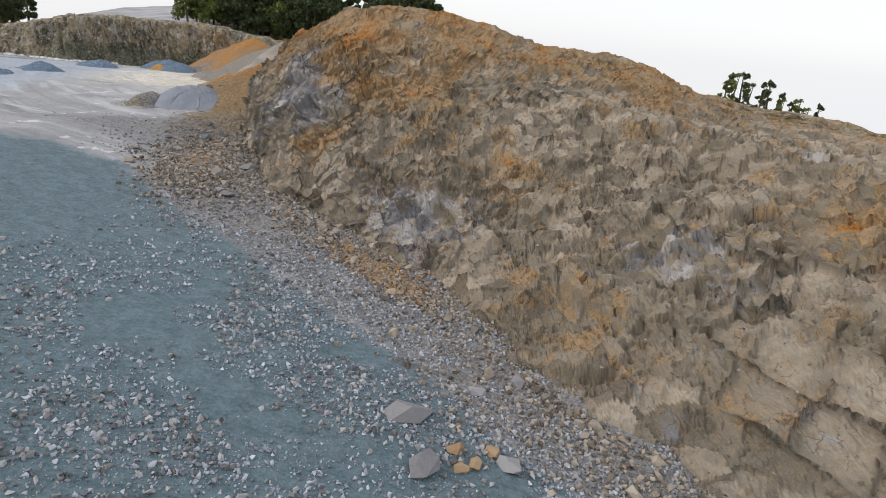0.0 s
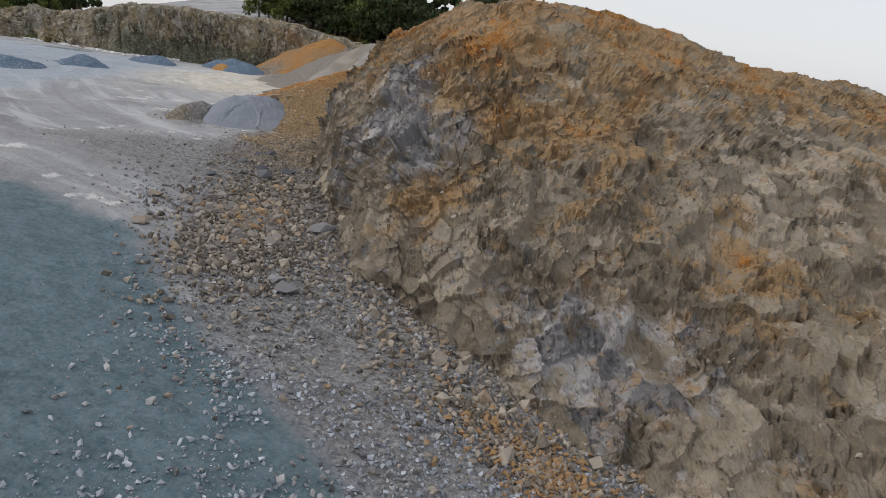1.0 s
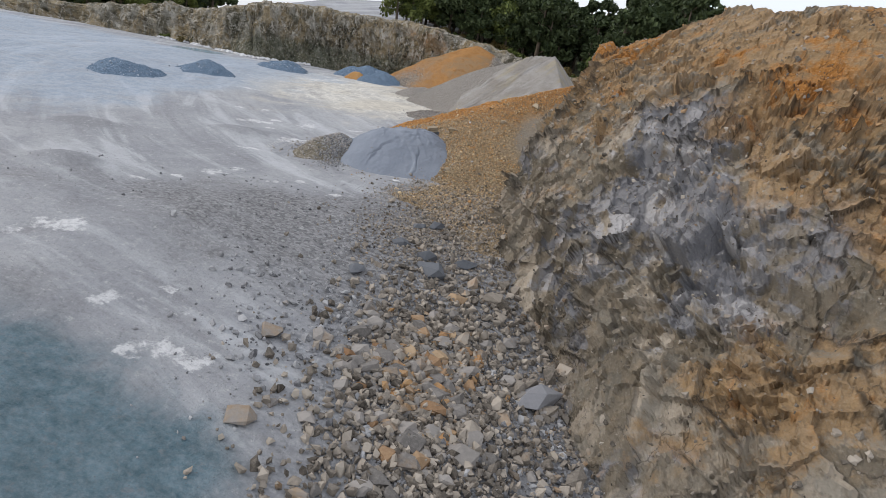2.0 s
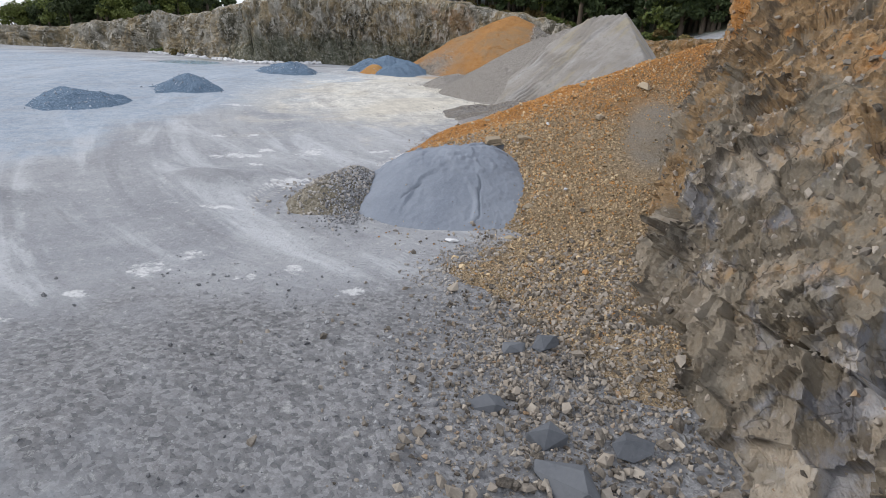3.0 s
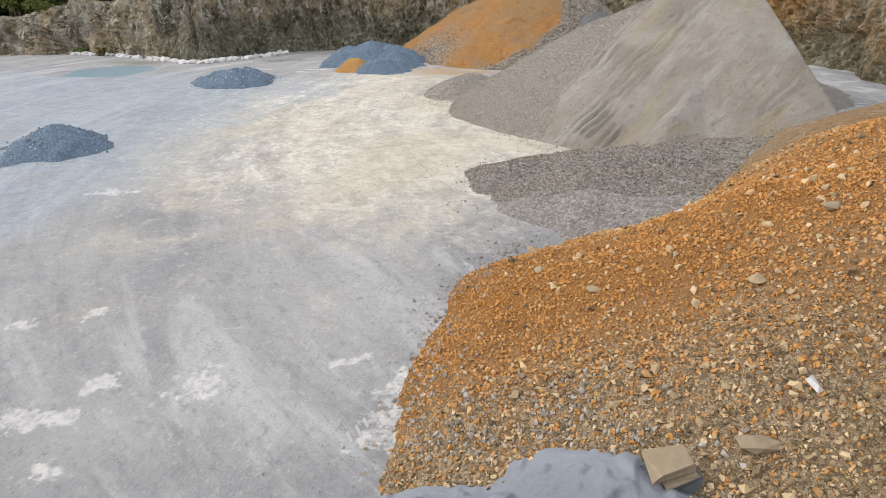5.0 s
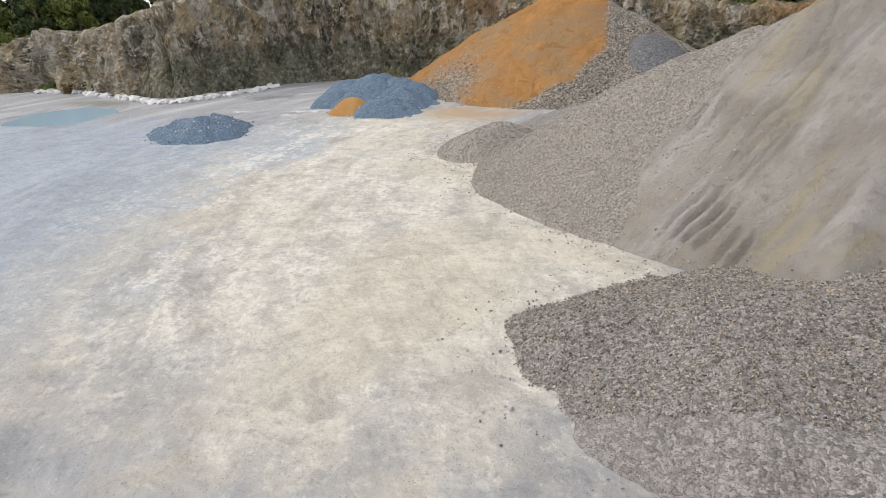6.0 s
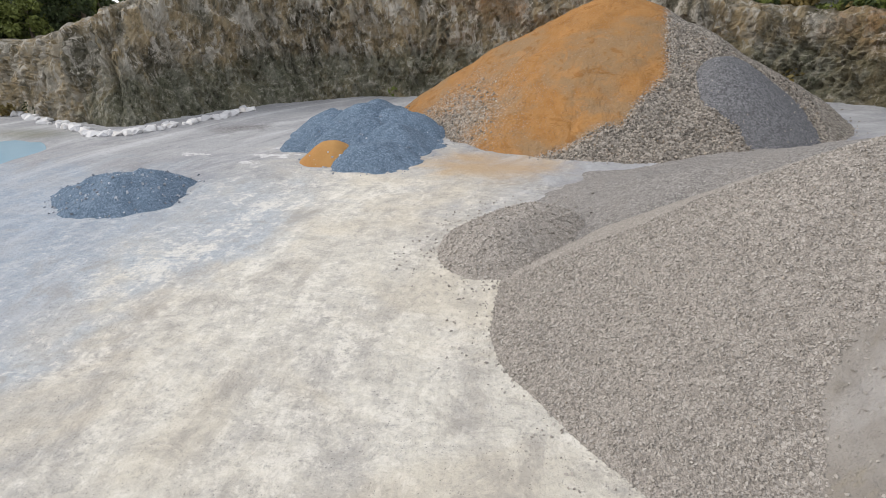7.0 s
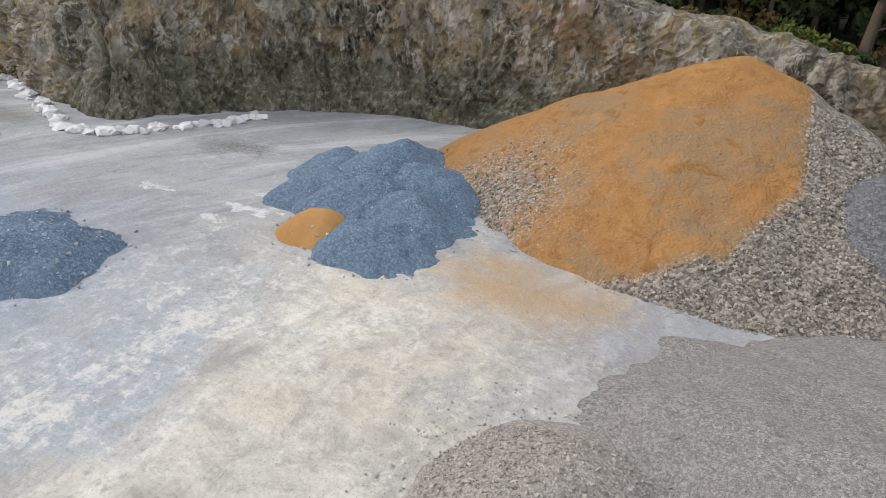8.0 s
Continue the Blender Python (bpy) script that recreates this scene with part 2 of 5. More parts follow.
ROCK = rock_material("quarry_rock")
WALL_ROCK = wall_material()
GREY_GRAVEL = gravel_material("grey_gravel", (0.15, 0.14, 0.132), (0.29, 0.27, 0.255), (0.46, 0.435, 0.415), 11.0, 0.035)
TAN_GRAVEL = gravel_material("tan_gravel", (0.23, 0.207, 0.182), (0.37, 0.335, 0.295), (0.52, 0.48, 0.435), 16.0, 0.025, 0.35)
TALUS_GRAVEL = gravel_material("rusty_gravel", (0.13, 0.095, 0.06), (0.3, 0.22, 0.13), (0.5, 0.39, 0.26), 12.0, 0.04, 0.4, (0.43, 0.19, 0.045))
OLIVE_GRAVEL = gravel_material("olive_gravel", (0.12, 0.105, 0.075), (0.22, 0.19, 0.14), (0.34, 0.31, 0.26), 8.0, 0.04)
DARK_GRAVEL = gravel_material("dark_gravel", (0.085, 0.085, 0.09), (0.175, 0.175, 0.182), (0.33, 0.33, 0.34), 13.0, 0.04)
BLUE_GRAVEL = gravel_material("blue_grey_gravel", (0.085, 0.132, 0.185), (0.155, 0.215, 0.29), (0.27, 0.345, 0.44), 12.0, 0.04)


def dust_material(name, a, b, relief=0.03, crust=3.0):
    """Damp crusher dust and sand: smooth, faintly caked."""
    m = Nodes(name, 0.9, 0.2)
    wide = m.noise(0.5, 6.0, 0.6, distort=0.4)
    fine = m.noise(22.0, 5.0, 0.7)
    lumps = m.noise(crust, 6.0, 0.65)
    colour = m.mix(m.ramp(wide, 0.3, 0.7), a, b)
    colour = m.mix(m.ramp(fine, 0.35, 0.75, 0.0, 0.25), colour, (b[0] * 1.25, b[1] * 1.25, b[2] * 1.25))
    bump = m.relief(lumps, 0.6, relief * 2.5)
    bump = m.relief(fine, 0.4, relief * 0.5, bump)
    return m.done(colour, bump)


GREY_DUST = dust_material("grey_crusher_dust", (0.195, 0.215, 0.252), (0.262, 0.284, 0.322))
ORANGE_SAND = dust_material("orange_sand", (0.33, 0.16, 0.05), (0.42, 0.24, 0.09), 0.04, 1.4)
def mound_material():
    """Weathered pale sand with whitish and yellowish wash streaks that run down its flank."""
    m = Nodes("mound_sand", 0.93, 0.15)
    u = m.node("ShaderNodeVectorMath")
    v = m.node("ShaderNodeVectorMath")
    both = m.node("ShaderNodeCombineXYZ")
    for n, way, socket, scale in ((u, (0.71, -0.7, 0.0), 0, 1.1), (v, (-0.7, -0.71, 0.0), 1, 0.3)):
        n.operation = "DOT_PRODUCT"
        m.put(n.inputs[0], m.pos)
        n.inputs[1].default_value = way
        m.put(both.inputs[socket], m.math("MULTIPLY", n.outputs["Value"], scale))
    wash = m.noise(1.0, 7.0, 0.66, vector=both.outputs[0], distort=0.3)
    rill = m.noise(3.2, 6.0, 0.7, vector=both.outputs[0], distort=0.4)
    wide, fine, lumps = m.noise(0.45, 5.0, 0.6, distort=0.5), m.noise(24.0, 5.0, 0.7), m.noise(2.6, 7.0, 0.72)
    colour = m.mix(m.ramp(wide, 0.35, 0.65), (0.27, 0.245, 0.215), (0.35, 0.325, 0.295))
    colour = m.mix(m.ramp(wash, 0.52, 0.64, 0.0, 0.6), colour, (0.35, 0.3, 0.2))
    colour = m.mix(m.ramp(wash, 0.48, 0.36, 0.0, 0.55), colour, (0.42, 0.4, 0.38))
    colour = m.mix(m.ramp(rill, 0.55, 0.68, 0.0, 0.4), colour, (0.22, 0.195, 0.16))
    colour = m.mix(m.ramp(lumps, 0.53, 0.7, 0.0, 0.6), colour, (0.22, 0.2, 0.17))
    bump = m.relief(lumps, 0.8, 0.2)
    bump = m.relief(rill, 0.45, 0.08, bump)
    return m.done(colour, m.relief(fine, 0.4, 0.02, bump))


MOUND_SAND = mound_material()
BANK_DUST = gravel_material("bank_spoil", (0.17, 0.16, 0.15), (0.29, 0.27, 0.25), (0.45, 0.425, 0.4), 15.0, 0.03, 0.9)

def tipped_sand_material():
    """Orange sand spilled over a gravel heap: the sand keeps to a slanting lens on its upper face."""
    m = Nodes("sand_over_gravel", 0.93, 0.15)
    cell, fine = m.cells(14.0), m.cells(34.0)
    wide, mid, grit = m.noise(0.35, 6.0, 0.6, distort=0.6), m.noise(1.3, 6.0, 0.65, distort=0.4), m.noise(40.0, 4.0, 0.7)
    stones = m.mix(m.ramp(m.grey(cell.outputs["Color"]), 0.0, 1.0), (0.1, 0.09, 0.075), (0.42, 0.38, 0.33))
    stones = m.mix(m.ramp(m.grey(fine.outputs["Color"]), 0.2, 0.9, 0.0, 0.6), stones, (0.22, 0.195, 0.165))
    sand = m.mix(m.ramp(mid, 0.3, 0.7), (0.31, 0.145, 0.042), (0.39, 0.21, 0.08))
    sand = m.mix(m.ramp(wide, 0.45, 0.62, 0.0, 0.85), sand, (0.28, 0.185, 0.1))
    sand = m.mix(m.ramp(m.noise(0.9, 7.0, 0.7, distort=1.0), 0.54, 0.64, 0.0, 0.55), sand, (0.43, 0.215, 0.075))
    sand = m.mix(m.ramp(mid, 0.56, 0.64, 0.0, 0.65), sand, (0.25, 0.11, 0.028))
    share = m.math("MULTIPLY_ADD", m.math("SUBTRACT", mid, 0.5), 0.6, m.attribute("sand"))
    share = m.math("MULTIPLY_ADD", m.math("SUBTRACT", m.grey(fine.outputs["Color"]), 0.5), 0.7, share)
    share = m.ramp(share, 0.2, 0.85)
    colour = m.mix(share, stones, sand)
    bump = m.relief(cell.outputs["Distance"], 0.6, -0.04)
    bump = m.relief(mid, 0.8, 0.3, bump)
    bump = m.relief(grit, 0.4, 0.015, bump)
    return m.done(colour, bump)


# ---- the lie of the land ----
WALL_LINE = [(-150.5, -39.05), (-95.5, 22.95), (-60.5, 45.95), (-42.5, 52.95), (-31.5, 51.45), (-28, 50.95), (-25.5, 55.95), (-22, 59.45), (-16, 60.95),
             (-7.5, 61.95), (0.5, 60.95), (6.5, 55.95), (10, 47.95), (12, 38.95), (15.5, 31.95), (23.5, 27.95), (39.5, 24.95), (74.5, 10.95), (119.5, -59.05)]


FLOOR_Y = [-60, -40, -12, 0, 8, 12, 16, 20, 26, 32, 38, 46, 55, 75, 90]
FLOOR_Z = [0.3, 0.3, 0.2, 0.1, -0.05, 0.0, 0.15, 0.35, 0.42, 0.3, 0.15, -0.2, -0.8, -2.6, -2.6]


def floor_height(x, y):
    """The quarry floor: a broad, gently bowed yard that drops towards the foot of the near rock face."""
    x, y = np.asarray(x, float), np.asarray(y, float)
    rise = sum(np.interp(y + d, FLOOR_Y, FLOOR_Z) for d in (-3, -1.5, 0, 1.5, 3)) / 5
    return rise - 0.19 * np.clip(x, -3, 32) * (1 - sstep(4, 13, y))


def rim_height(x):
    """The top of the far wall along its length."""
    return np.interp(x, [-150, -95, -60, -45, -33, -24, -14, -9, -4, 2, 8, 16, 40, 120], [-6, -3, 0.3, 1.9, 3.8, 4.9, 4.9, 4.2, 3.3, 2.2, 3.2, 5.0, 4, -6])


def land_height(x, y):
    d, side = line_distance(x, y, WALL_LINE)
    out = sstep(1.9, 4.2, d * side)
    low = floor_height(x, y)
    # Outside the pit the land drops away, but for the wooded rise behind the wall.
    far = np.hypot(x, y - 20)
    top = rim_height(x) - 0.4 - 0.1 * np.maximum(far - 75, 0) + 0.13 * np.clip(d - 5, 0, 45) * sstep(-46, -36, x) * (1 - sstep(14, 34, x))
    south = -0.1 * np.maximum(-y - 60, 0)
    return np.where(side > 0, low + (top - low) * out, low + south)


# Low humps of spilled fines: x, y, half length, half depth, height.
HUMPS = [(-7.7, 16.5, 1.5, 0.9, 0.3), (-8.2, 8.0, 1.2, 1.0, 0.3), (-12.0, 13.0, 1.6, 0.9, 0.2)]


def ground_height(gx, gy):
    gx, gy = np.asarray(gx, float), np.asarray(gy, float)
    z = land_height(gx.ravel(), gy.ravel())
    p = np.stack([gx.ravel(), gy.ravel(), 0 * z], -1)
    z += 0.10 * fbm(p * 0.35, 4, 5) + 0.03 * fbm(p * 1.9, 3, 9)
    z -= 0.5 * np.exp(-(((p[:, 0] + 30.6) / 2.6) ** 4) - ((p[:, 1] - 45.0) / 2.0) ** 4)
    for hx, hy, wide, deep, tall in HUMPS:
        z += tall * np.exp(-(((p[:, 0] - hx) / wide) ** 2) - ((p[:, 1] - hy) / deep) ** 2)
    far = np.maximum(np.hypot(p[:, 0], p[:, 1] - 20) - 90, 0)
    z += np.minimum(far, 400) * 0.03 * fbm(p * 0.011, 4, 12)
    return z.reshape(gx.shape)


def grid_mesh(name, xs, ys, height, material, keep=None):
    gx, gy = np.meshgrid(xs, ys)
    gz = height(gx, gy)
    verts = np.stack([gx, gy, gz], -1).reshape(-1, 3)
    nx, ny = len(xs), len(ys)
    i = np.arange(nx * ny).reshape(ny, nx)
    quads = np.stack([i[:-1, :-1], i[:-1, 1:], i[1:, 1:], i[1:, :-1]], -1).reshape(-1, 4)
    if keep is not None:
        k = keep(gx, gy, gz).reshape(-1)
        quads = quads[k[quads].any(1)]
        used = np.unique(quads)
        order = np.full(nx * ny, -1)
        order[used] = np.arange(len(used))
        verts, quads = verts[used], order[quads]
    return mesh_object(name, verts, quads, material)


def mesh_object(name, verts, faces, material, smooth=True):
    me = bpy.data.meshes.new(name)
    me.from_pydata([tuple(v) for v in np.asarray(verts, float).tolist()], [], np.asarray(faces).tolist())
    me.update()
    if material is not None:
        me.materials.append(material)
    if smooth:
        me.polygons.foreach_set("use_smooth", np.ones(len(me.polygons), bool))
    return new(name, me)


def set_attribute(ob, name, values):
    at = ob.data.attributes.new(name, "FLOAT", "POINT")
    at.data.foreach_set("value", np.asarray(values, np.float32))


def coordinates(ob):
    co = np.empty(len(ob.data.vertices) * 3, np.float32)
    ob.data.vertices.foreach_get("co", co)
    return co.reshape(-1, 3).astype(float)


# Whitish spots in the floor colour, on the open yard and beside the damp fines: x, y, half length, half width, turn.
YARD_SPOTS = [(-7.9, 19.8, 0.35, 0.3, 0), (-9.5, 21.4, 0.4, 0.28, 0), (-6.5, 20.2, 0.5, 0.4, 10), (-8.5, 18.9, 0.75, 0.25, 25), (-3.3, 20.5, 0.5, 1.1, -15), (-7.5, 18.3, 0.35, 0.2, 0),
              (-5.65, 16.9, 0.4, 0.85, -25), (-6.3, 14.7, 0.5, 0.16, 5), (-10.5, 20.8, 0.3, 0.18, 0), (-13.5, 26.5, 0.7, 0.25, 25), (-4.5, 21.2, 0.35, 0.12, 30), (-5.4, 11.2, 0.42, 0.4, 0),
              (-5.1, 12.1, 0.3, 0.26, 0), (-17.5, 46.6, 0.9, 0.35, 10), (-17.9, 45.6, 0.5, 0.28, 0), (-20.7, 46.4, 0.6, 0.25, 0), (-18.0, 47.8, 0.5, 0.22, 0)]
NEAR_SPOTS = [(0.5, 1.4, 0.5, 0.28, 0), (-0.1, 1.1, 0.28, 0.25, 0), (1.05, 1.7, 0.14, 0.22, 0), (-0.2, 2.4, 0.35, 0.13, 10), (-0.8, 2.9, 0.16, 0.22, 0), (-1.3, 1.85, 0.2, 0.35, 0), (-4.0, 3.7, 0.55, 0.5, 20),
              (-4.6, 2.9, 0.3, 0.25, 0), (-6.1, 8.3, 0.4, 0.22, 0), (-5.7, 9.7, 0.22, 0.15, 0), (-1.2, 11.6, 0.35, 0.2, 20), (-2.7, 12.1, 0.2, 0.2, 0), (-3.4, 11.4, 0.22, 0.18, 0)]


def ground_material():
    m = Nodes("quarry_floor", 0.93, 0.2)
    wide = m.noise(0.13, 6.0, 0.62, distort=1.2)
    mid = m.noise(0.6, 6.0, 0.62, distort=0.6)
    fine = m.noise(9.0, 6.0, 0.7)
    # Wheel smears sweep in wide arcs round the heaps.
    parts = m.node("ShaderNodeSeparateXYZ")
    m.put(parts.inputs[0], m.pos)
    dx, dy = m.math("SUBTRACT", parts.outputs[0], 9.0), m.math("SUBTRACT", parts.outputs[1], 40.0)
    reach = m.math("SQRT", m.math("MULTIPLY_ADD", dx, dx, m.math("MULTIPLY", dy, dy)))
    swing = m.math("MULTIPLY", m.math("ARCTAN2", dx, dy), 22.0)
    arcs = m.node("ShaderNodeCombineXYZ")
    m.put(arcs.inputs[0], m.math("MULTIPLY", reach, 0.5))
    m.put(arcs.inputs[1], m.math("MULTIPLY", swing, 0.11))
    drag = m.noise(1.0, 7.0, 0.64, vector=arcs.outputs[0], distort=1.1)
    wheel = m.noise(4.5, 6.0, 0.6, vector=arcs.outputs[0], distort=0.35)
    scuff = m.noise(2.3, 10.0, 0.8, vector=m.scaled(0.8, 1.0, 1.0), distort=0.3)
    chips = m.cells(13.0)
    chip2 = m.cells(29.0)
    colour = m.mix(m.ramp(wide, 0.33, 0.66), (0.27, 0.273, 0.287), (0.4, 0.4, 0.405))
    colour = m.mix(m.ramp(drag, 0.5, 0.64, 0.0, 0.75), colour, (0.535, 0.54, 0.55))
    colour = m.mix(m.ramp(drag, 0.47, 0.34, 0.0, 0.6), colour, (0.235, 0.235, 0.248))
    colour = m.mix(m.ramp(wheel, 0.56, 0.68, 0.0, 0.4), colour, (0.22, 0.215, 0.22))
    colour = m.mix(m.ramp(scuff, 0.56, 0.68, 0.0, 0.4), colour, (0.19, 0.185, 0.185))
    colour = m.mix(m.ramp(scuff, 0.43, 0.3, 0.0, 0.5), colour, (0.56, 0.55, 0.54))
    colour = m.mix(m.ramp(mid, 0.57, 0.75, 0.0, 0.3), colour, (0.25, 0.242, 0.245))
    pale = m.math("ADD", m.attribute("pale"), m.math("MULTIPLY", m.math("SUBTRACT", mid, 0.5), 1.1))
    colour = m.mix(m.ramp(pale, 0.22, 0.8, 0.0, 0.95), colour, m.mix(m.ramp(m.math("MULTIPLY_ADD", scuff, 0.55, m.math("MULTIPLY", drag, 0.45)), 0.4, 0.63), (0.69, 0.65, 0.56), (0.42, 0.392, 0.355)))
    cool = m.math("MULTIPLY_ADD", m.math("SUBTRACT", mid, 0.5), 1.2, m.attribute("cool"))
    colour = m.mix(m.ramp(cool, 0.3, 0.9, 0.0, 0.65), colour, m.mix(m.ramp(scuff, 0.4, 0.6), (0.26, 0.34, 0.44), (0.42, 0.48, 0.55)))
    damp = m.math("ADD", m.attribute("damp"), m.math("MULTIPLY", m.math("SUBTRACT", mid, 0.5), 1.3))
    damp = m.ramp(damp, 0.2, 0.85)
    colour = m.mix(damp, colour, m.mix(m.ramp(scuff, 0.35, 0.65), (0.052, 0.1, 0.122), (0.125, 0.195, 0.228)))
    fines = m.math("MULTIPLY_ADD", m.math("SUBTRACT", mid, 0.5), 1.2, m.attribute("fines"))
    colour = m.mix(m.ramp(fines, 0.25, 0.75, 0.0, 0.7), colour, (0.21, 0.21, 0.218))
    stony = m.ramp(m.math("ADD", m.attribute("stony"), m.math("MULTIPLY", m.math("SUBTRACT", mid, 0.5), 0.9)), 0.3, 0.8)
    tone = m.mix(m.ramp(m.grey(chips.outputs["Color"]), 0.05, 0.95), (0.08, 0.078, 0.08), (0.29, 0.282, 0.28))
    tone = m.mix(m.ramp(m.grey(chip2.outputs["Color"]), 0.3, 0.9, 0.0, 0.6), tone, (0.15, 0.142, 0.136))
    colour = m.mix(m.math("MULTIPLY", stony, 0.85), colour, tone)
    colour = m.mix(m.ramp(m.attribute("green"), 0.2, 0.9), colour, m.mix(m.ramp(mid, 0.3, 0.7), (0.05, 0.07, 0.025), (0.16, 0.15, 0.07)))
    colour = m.mix(m.ramp(fine, 0.3, 0.75, 0.0, 0.22), colour, (0.46, 0.46, 0.46))
    mottle = m.noise(5.5, 9.0, 0.8, distort=0.3)
    clump = m.math("MULTIPLY_ADD", m.noise(1.2, 9.0, 0.78, distort=0.7), 0.58, m.math("MULTIPLY", m.noise(1.9, 8.0, 0.74, vector=arcs.outputs[0], distort=1.0), 0.42))
    colour = m.mix(m.ramp(mottle, 0.53, 0.66, 0.0, 0.45), colour, (0.2, 0.195, 0.195))
    colour = m.mix(m.ramp(mottle, 0.46, 0.34, 0.0, 0.4), colour, m.mix(damp, (0.66, 0.645, 0.61), (0.2, 0.26, 0.285)))
    bright = m.math("MULTIPLY", m.ramp(pale, 0.15, 0.7), m.ramp(m.math("MULTIPLY_ADD", clump, 0.65, m.math("MULTIPLY", mottle, 0.35)), 0.505, 0.425))
    colour = m.mix(m.math("MULTIPLY", bright, 0.62), colour, (0.82, 0.78, 0.7))
    colour = m.mix(m.math("MULTIPLY", m.ramp(pale, 0.15, 0.7), m.ramp(wide, 0.46, 0.6, 0.0, 0.35)), colour, (0.58, 0.5, 0.37))
    grimy = m.math("MULTIPLY", m.ramp(pale, 0.15, 0.7), m.ramp(clump, 0.51, 0.6))
    colour = m.mix(m.math("MULTIPLY", grimy, 0.55), colour, (0.33, 0.3, 0.27))
    spill = m.math("MULTIPLY_ADD", m.math("SUBTRACT", mid, 0.5), 1.0, m.attribute("spill"))
    colour = m.mix(m.ramp(spill, 0.25, 0.9, 0.0, 0.8), colour, (0.44, 0.3, 0.165))
    crumb = m.cells(30.0)
    speck = m.math("MULTIPLY", m.math("MULTIPLY", m.ramp(m.grey(crumb.outputs["Color"]), 0.8, 0.9), m.ramp(crumb.outputs["Distance"], 0.45, 0.2)), m.ramp(scuff, 0.4, 0.6))
    colour = m.mix(m.math("MULTIPLY", speck, 0.6), colour, (0.12, 0.115, 0.11))
    spot = None
    warp = m.noise(2.6, 7.0, 0.7)
    for x, y, a, b, turn in YARD_SPOTS + NEAR_SPOTS:
        c, s = math.cos(radians(turn)), math.sin(radians(turn))
        dx, dy = m.math("SUBTRACT", parts.outputs[0], x), m.math("SUBTRACT", parts.outputs[1], y)
        u = m.math("MULTIPLY_ADD", dx, c / a, m.math("MULTIPLY", dy, s / a))
        v = m.math("MULTIPLY_ADD", dx, -s / b, m.math("MULTIPLY", dy, c / b))
        r = m.math("MULTIPLY_ADD", u, u, m.math("MULTIPLY", v, v))
        spot = r if spot is None else m.math("MINIMUM", spot, r)
    spot = m.math("MULTIPLY_ADD", m.math("SUBTRACT", warp, 0.5), 9.0, spot)
    spot_mix = m.math("MULTIPLY", m.ramp(spot, 1.0, 0.0, 0.0, 0.9), m.ramp(mottle, 0.62, 0.45, 0.35, 1.0))
    colour = m.mix(spot_mix, colour, (0.68, 0.67, 0.66))
    bump = m.relief(chips.outputs["Distance"], 0.35, -0.025)
    bump = m.relief(m.noise(3.0, 7.0, 0.7), 0.6, 0.14, bump)
    bump = m.relief(scuff, 0.5, 0.1, bump)
    bump = m.relief(fine, 0.5, 0.03, bump)
    return m.done(colour, bump, m.ramp(damp, 0.0, 1.0, 0.95, 0.7))


